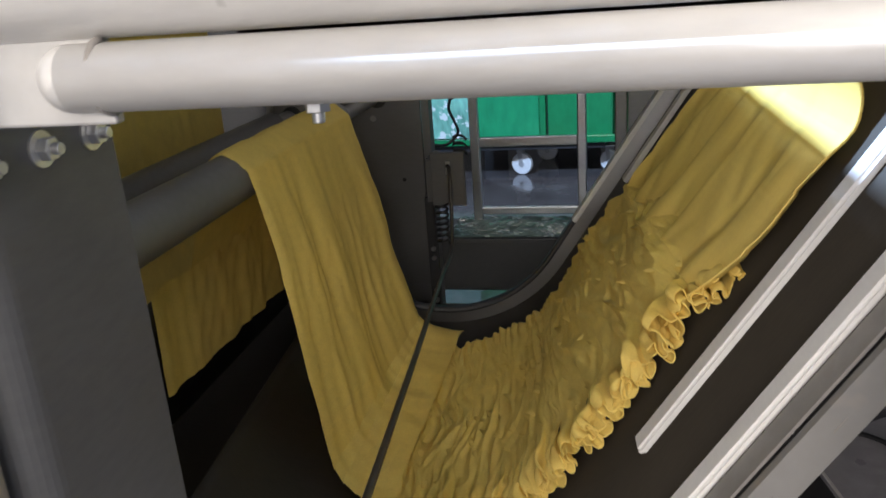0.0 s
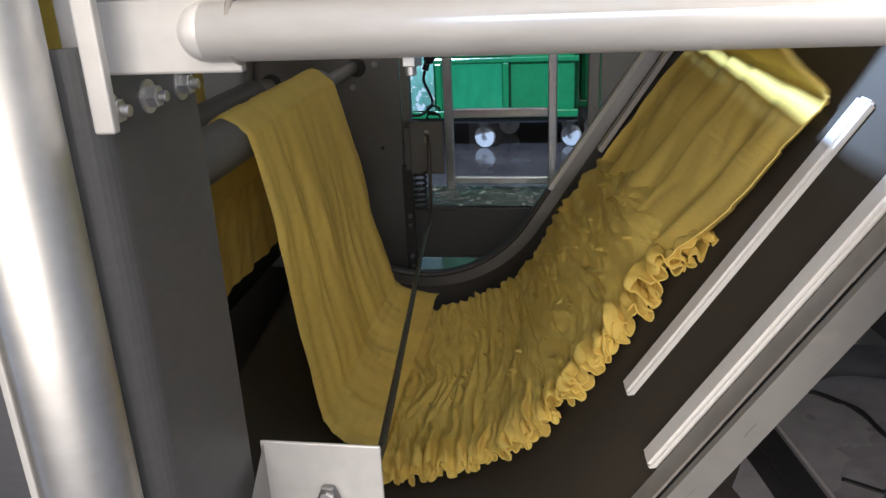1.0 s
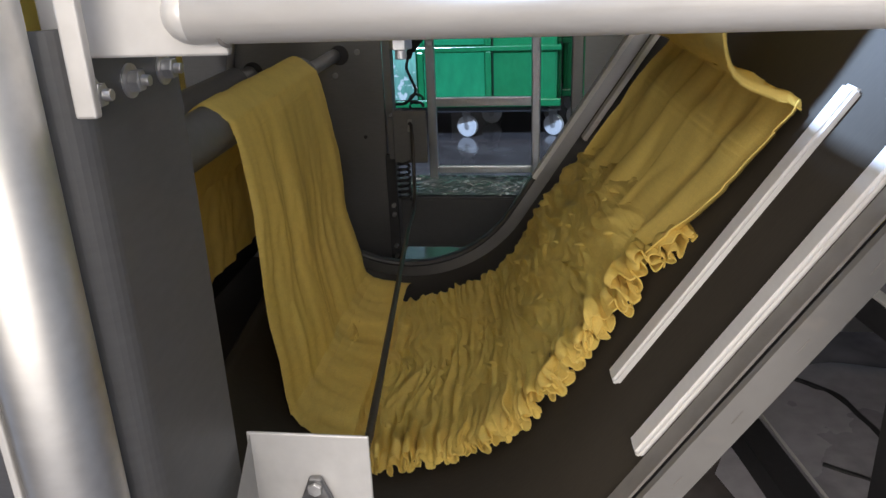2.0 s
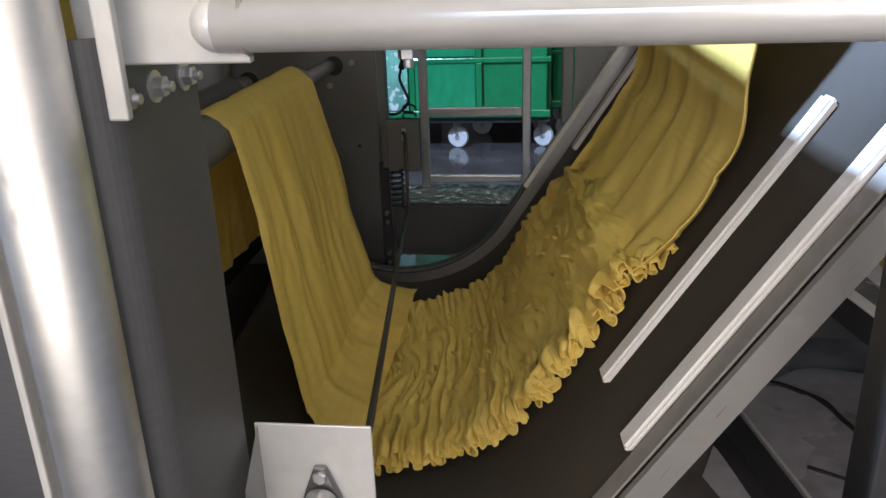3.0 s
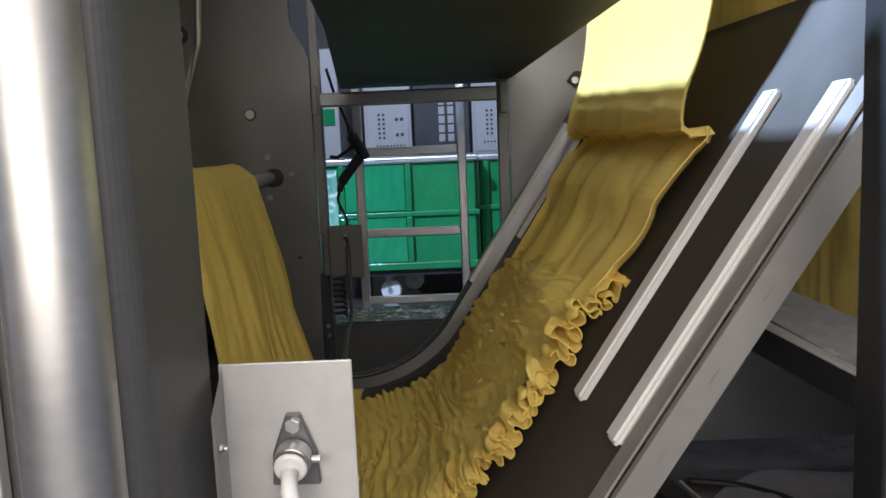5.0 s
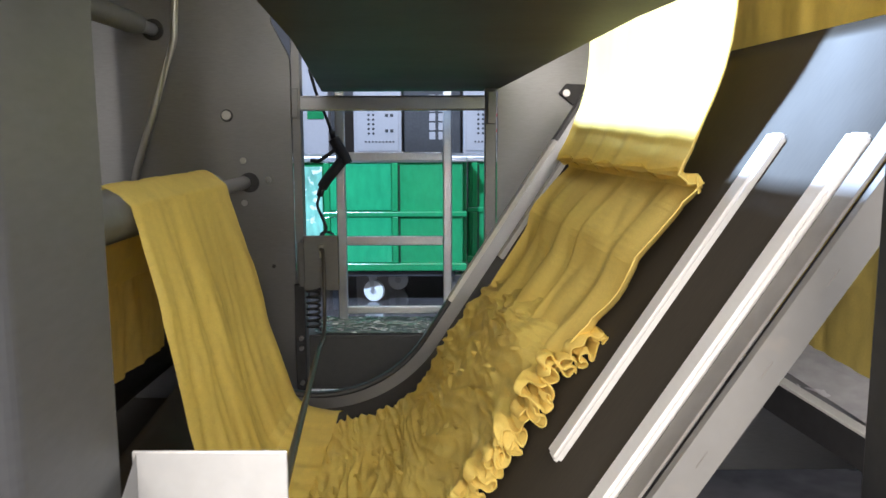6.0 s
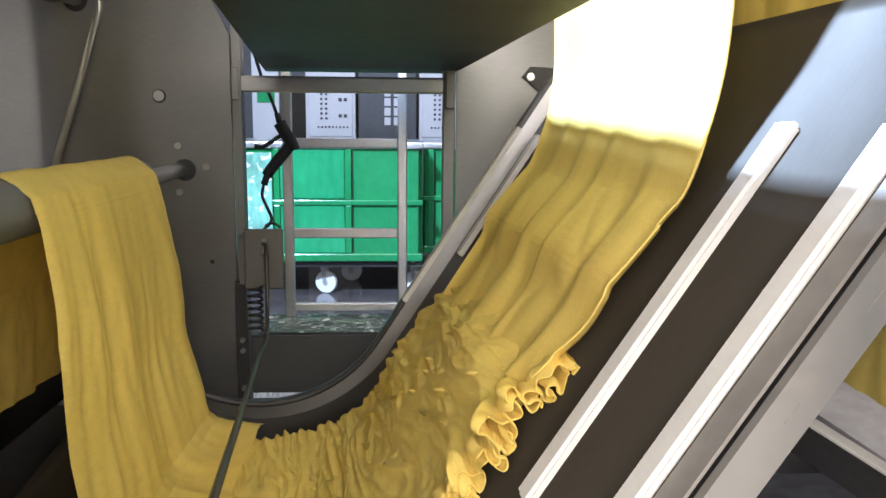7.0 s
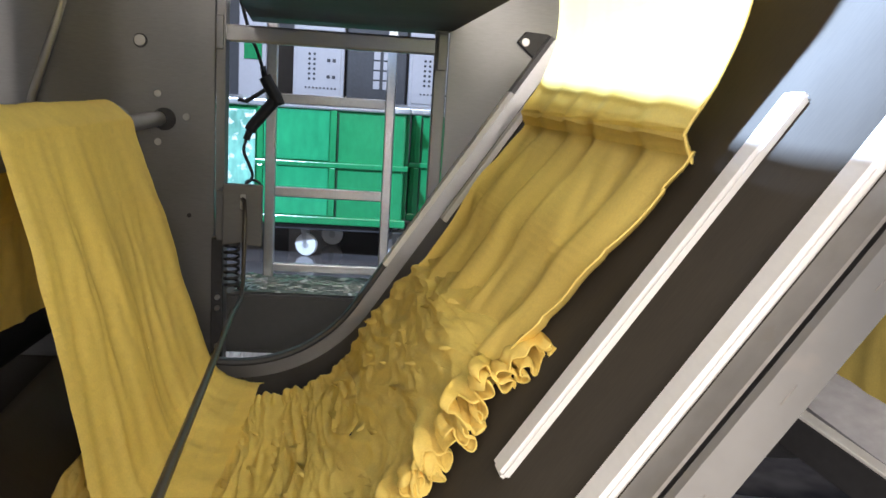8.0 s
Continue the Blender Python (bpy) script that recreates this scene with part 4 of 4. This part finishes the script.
def heap_row(m, y_cols, inset=0.0, width=0.0, drop=0.0):
    """One line across the heap, from its near selvedge to its far one, or only a width of it."""
    se, sl, le, wx, wz = m
    near = 1.496 + 0.03 * min(1.0, max(0.0, sl / 0.3)) + inset + 0.026 * nz(sl * 19, 1.0, 4.0 + inset) + 0.022 * nz(se * 38, le * 38, 4.0 + inset) + 0.012 * max(0.0, -sl - 0.1)
    far = near + width if width else 2.345 + 0.03 * nz(sl * 11, 3.0, 4.0) + 0.012 * ridge(sl * 21, 5.0, 4.0) + 0.018 * nz(sl * 33, 7.0, 4.0)
    rise = min(1.0, max(0.0, (sl - HEAP_TOP) / 0.07))
    row = []
    for j, q in enumerate(y_cols):
        y = near + (far - near) * q
        d = y - near
        loop = math.exp(-(d / (0.075 + 0.03 * nz(sl * 14, 2.0, 6.0))) ** 1.6)
        inner = max(0.0, 0.03 + 0.32 * nz(sl * 6, y * 3.2, 33.0))
        far_end = max(0.0, 1 - (far - y) / 0.10) ** 2 if not width else 0.0
        k_s = loop + (1 - loop) * (0.3 * inner + 0.12 * far_end)
        k_l = loop + (1 - loop) * (inner + 0.15 * far_end)
        warp = (1 - loop) * (0.040 * nz(sl * 3.2, y * 3.6, 41.0) + 0.016 * nz(sl * 8, y * 9, 43.0) + 0.05 * (y - 1.6) * (y - 1.6))
        warp += 0.012 * loop * nz(sl * 20, d * 26, 51.0 + inset)
        s = sl + (se - sl) * k_s + warp
        droop = min(1.0, d / 0.055)
        droop = (0.32 + 0.25 * nz(sl * 17, 8.0, 61.0)) * (1 - droop) ** 1.5
        lift = 0.006 + heap_base(sl + warp, y) * (0.55 + 0.45 * (1 - loop)) + max(-0.012, le * k_l * (1 - droop)) * rise + 0.012 * loop * (1 - 1.6 * droop) + 0.008 * loop * nz(se * 45, d * 30, 57.0) - drop
        e = min(1.0, (far - y) / 0.03)
        if not width:
            lift = 0.004 + (lift - 0.004) * math.sqrt(max(0.0, 1 - (1 - e) ** 2))
        row.append((s, max(0.003, lift), y))
    return row


def tuft(bm, mid, rows, rnd):
    """A small stiff point of cloth that stands out of the heap."""
    i, j = rnd.randrange(2, len(rows) - 15), rnd.randrange(30, len(rows[0]) - 8)
    w = rnd.choice((2, 2, 3, 4))
    a, b, c = rows[i][j - w], rows[i][j + w], rows[min(len(rows) - 1, i + rnd.randrange(8, 15))][j + rnd.choice((-1, 0, 1))]
    s, lift, y = rows[i][j]
    tip = (s + rnd.uniform(0.004, 0.018), lift + rnd.uniform(0.009, 0.017), y + rnd.uniform(-0.02, 0.012))
    vs = []
    for k, (s, lift, y) in enumerate((a, b, c, tip)):
        x, z, _, _ = chute(s, lift - (0.003 if k < 3 else 0.0))
        vs.append(bm.verts.new(mid @ Vector((skew(x, y), y, z))))
    for f in ((0, 2, 3), (2, 1, 3), (1, 0, 3)):
        bm.faces.new([vs[k] for k in f])


def heap_slab(rows, mid, way, tufts):
    """One rigid piece of the heap, in the frame of the chute at its middle, with a rolled hem on its near edge."""
    bm = bmesh.new()
    g = []
    for r, (wx, wz) in zip(rows, way):
        line = []
        s, lift, y = r[0]
        for k in range(5):
            a = math.pi * (k / 4.0)
            o = 0.0034 * (1 - math.cos(a)) / 2 - 0.0034
            x, z, _, _ = chute(s - wz * o, max(0.002, lift + wx * o))
            line.append((x, y - 0.0032 * math.sin(a) + (0.006 if k == 0 else 0.0), z))
        for s, lift, y in r[1:]:
            x, z, _, _ = chute(s, lift)
            line.append((x, y, z))
        g.append([bm.verts.new(mid @ Vector((skew(x, y), y, z))) for x, y, z in line])
    for p, q in zip(g, g[1:]):
        for j in range(len(p) - 1):
            bm.faces.new((p[j], p[j + 1], q[j + 1], q[j]))
    rnd = random.Random(len(rows) * 7 + int(rows[0][0][0] * 1000))
    for _ in range(tufts if len(rows) > 20 else 0):
        tuft(bm, mid, rows, rnd)
    return bm


def heap():
    wide = [0.0] + [0.16 * (i / 34) ** 1.15 for i in range(1, 35)] + [0.16 + 0.84 * i / 105 for i in range(1, 106)]
    short = [(i / 24) ** 1.1 for i in range(25)]
    for name, seed, size, cols, inset, width, drop in (("cloth_slab", 14, 1.0, wide, 0.0, 0.0, 0.0), ("cloth_ruffle", 27, 0.9, short, -0.006, 0.10, 0.012)):
        edge = meander(seed, size)
        rows = [heap_row(m, cols, inset, width, drop) for m in edge]
        way = [(m[3], m[4]) for m in edge]
        i = 0
        while i < len(edge) - 8:
            j = i
            while j < len(edge) - 1 and edge[j][1] - edge[i][1] < 0.075:
                j += 1
            at = (edge[i][1] + edge[j][1]) / 2
            more = [[(a, max(0.002, b - 0.0015 - 0.0003 * k), c) for a, b, c in r] for k, r in enumerate(rows[j + 1:j + 13])]
            bm = heap_slab(rows[i:j + 1] + more, fold_pose(at).inverted(), way[i:j + 13], 0 if width else 10)
            PIECES.append((part(name, bm, CLOTH, HEAP, "", True), at))
            i = j


heap()
still_cloths()


# ---------------------------------------------------------------- what moves
def motions():
    times = [i / 15 for i in range(121)]
    lines = [(t, hang(falling(t), FALL_N, FALL_L)) for t in times]
    for i, ob in enumerate(FALL_PARTS):
        walk(ob, [(t, panel_pose(*l[i], yaw=math.atan(-K))) for t, l in lines])
    lines = [(t, hang(hanging(t), LEFT_N, LEFT_L)) for t in times[::3]]
    for i, ob in enumerate(LEFT_PARTS):
        walk(ob, [(t, panel_pose(*l[i])) for t, l in lines])
    for ob, s in PIECES:
        walk(ob, [(t, fold_pose(s + DRIFT * (t - 4))) for t in (0.0, 1.0, 2.0, 3.0, 4.0, 5.0, 6.0, 7.0, 8.0)])


motions()
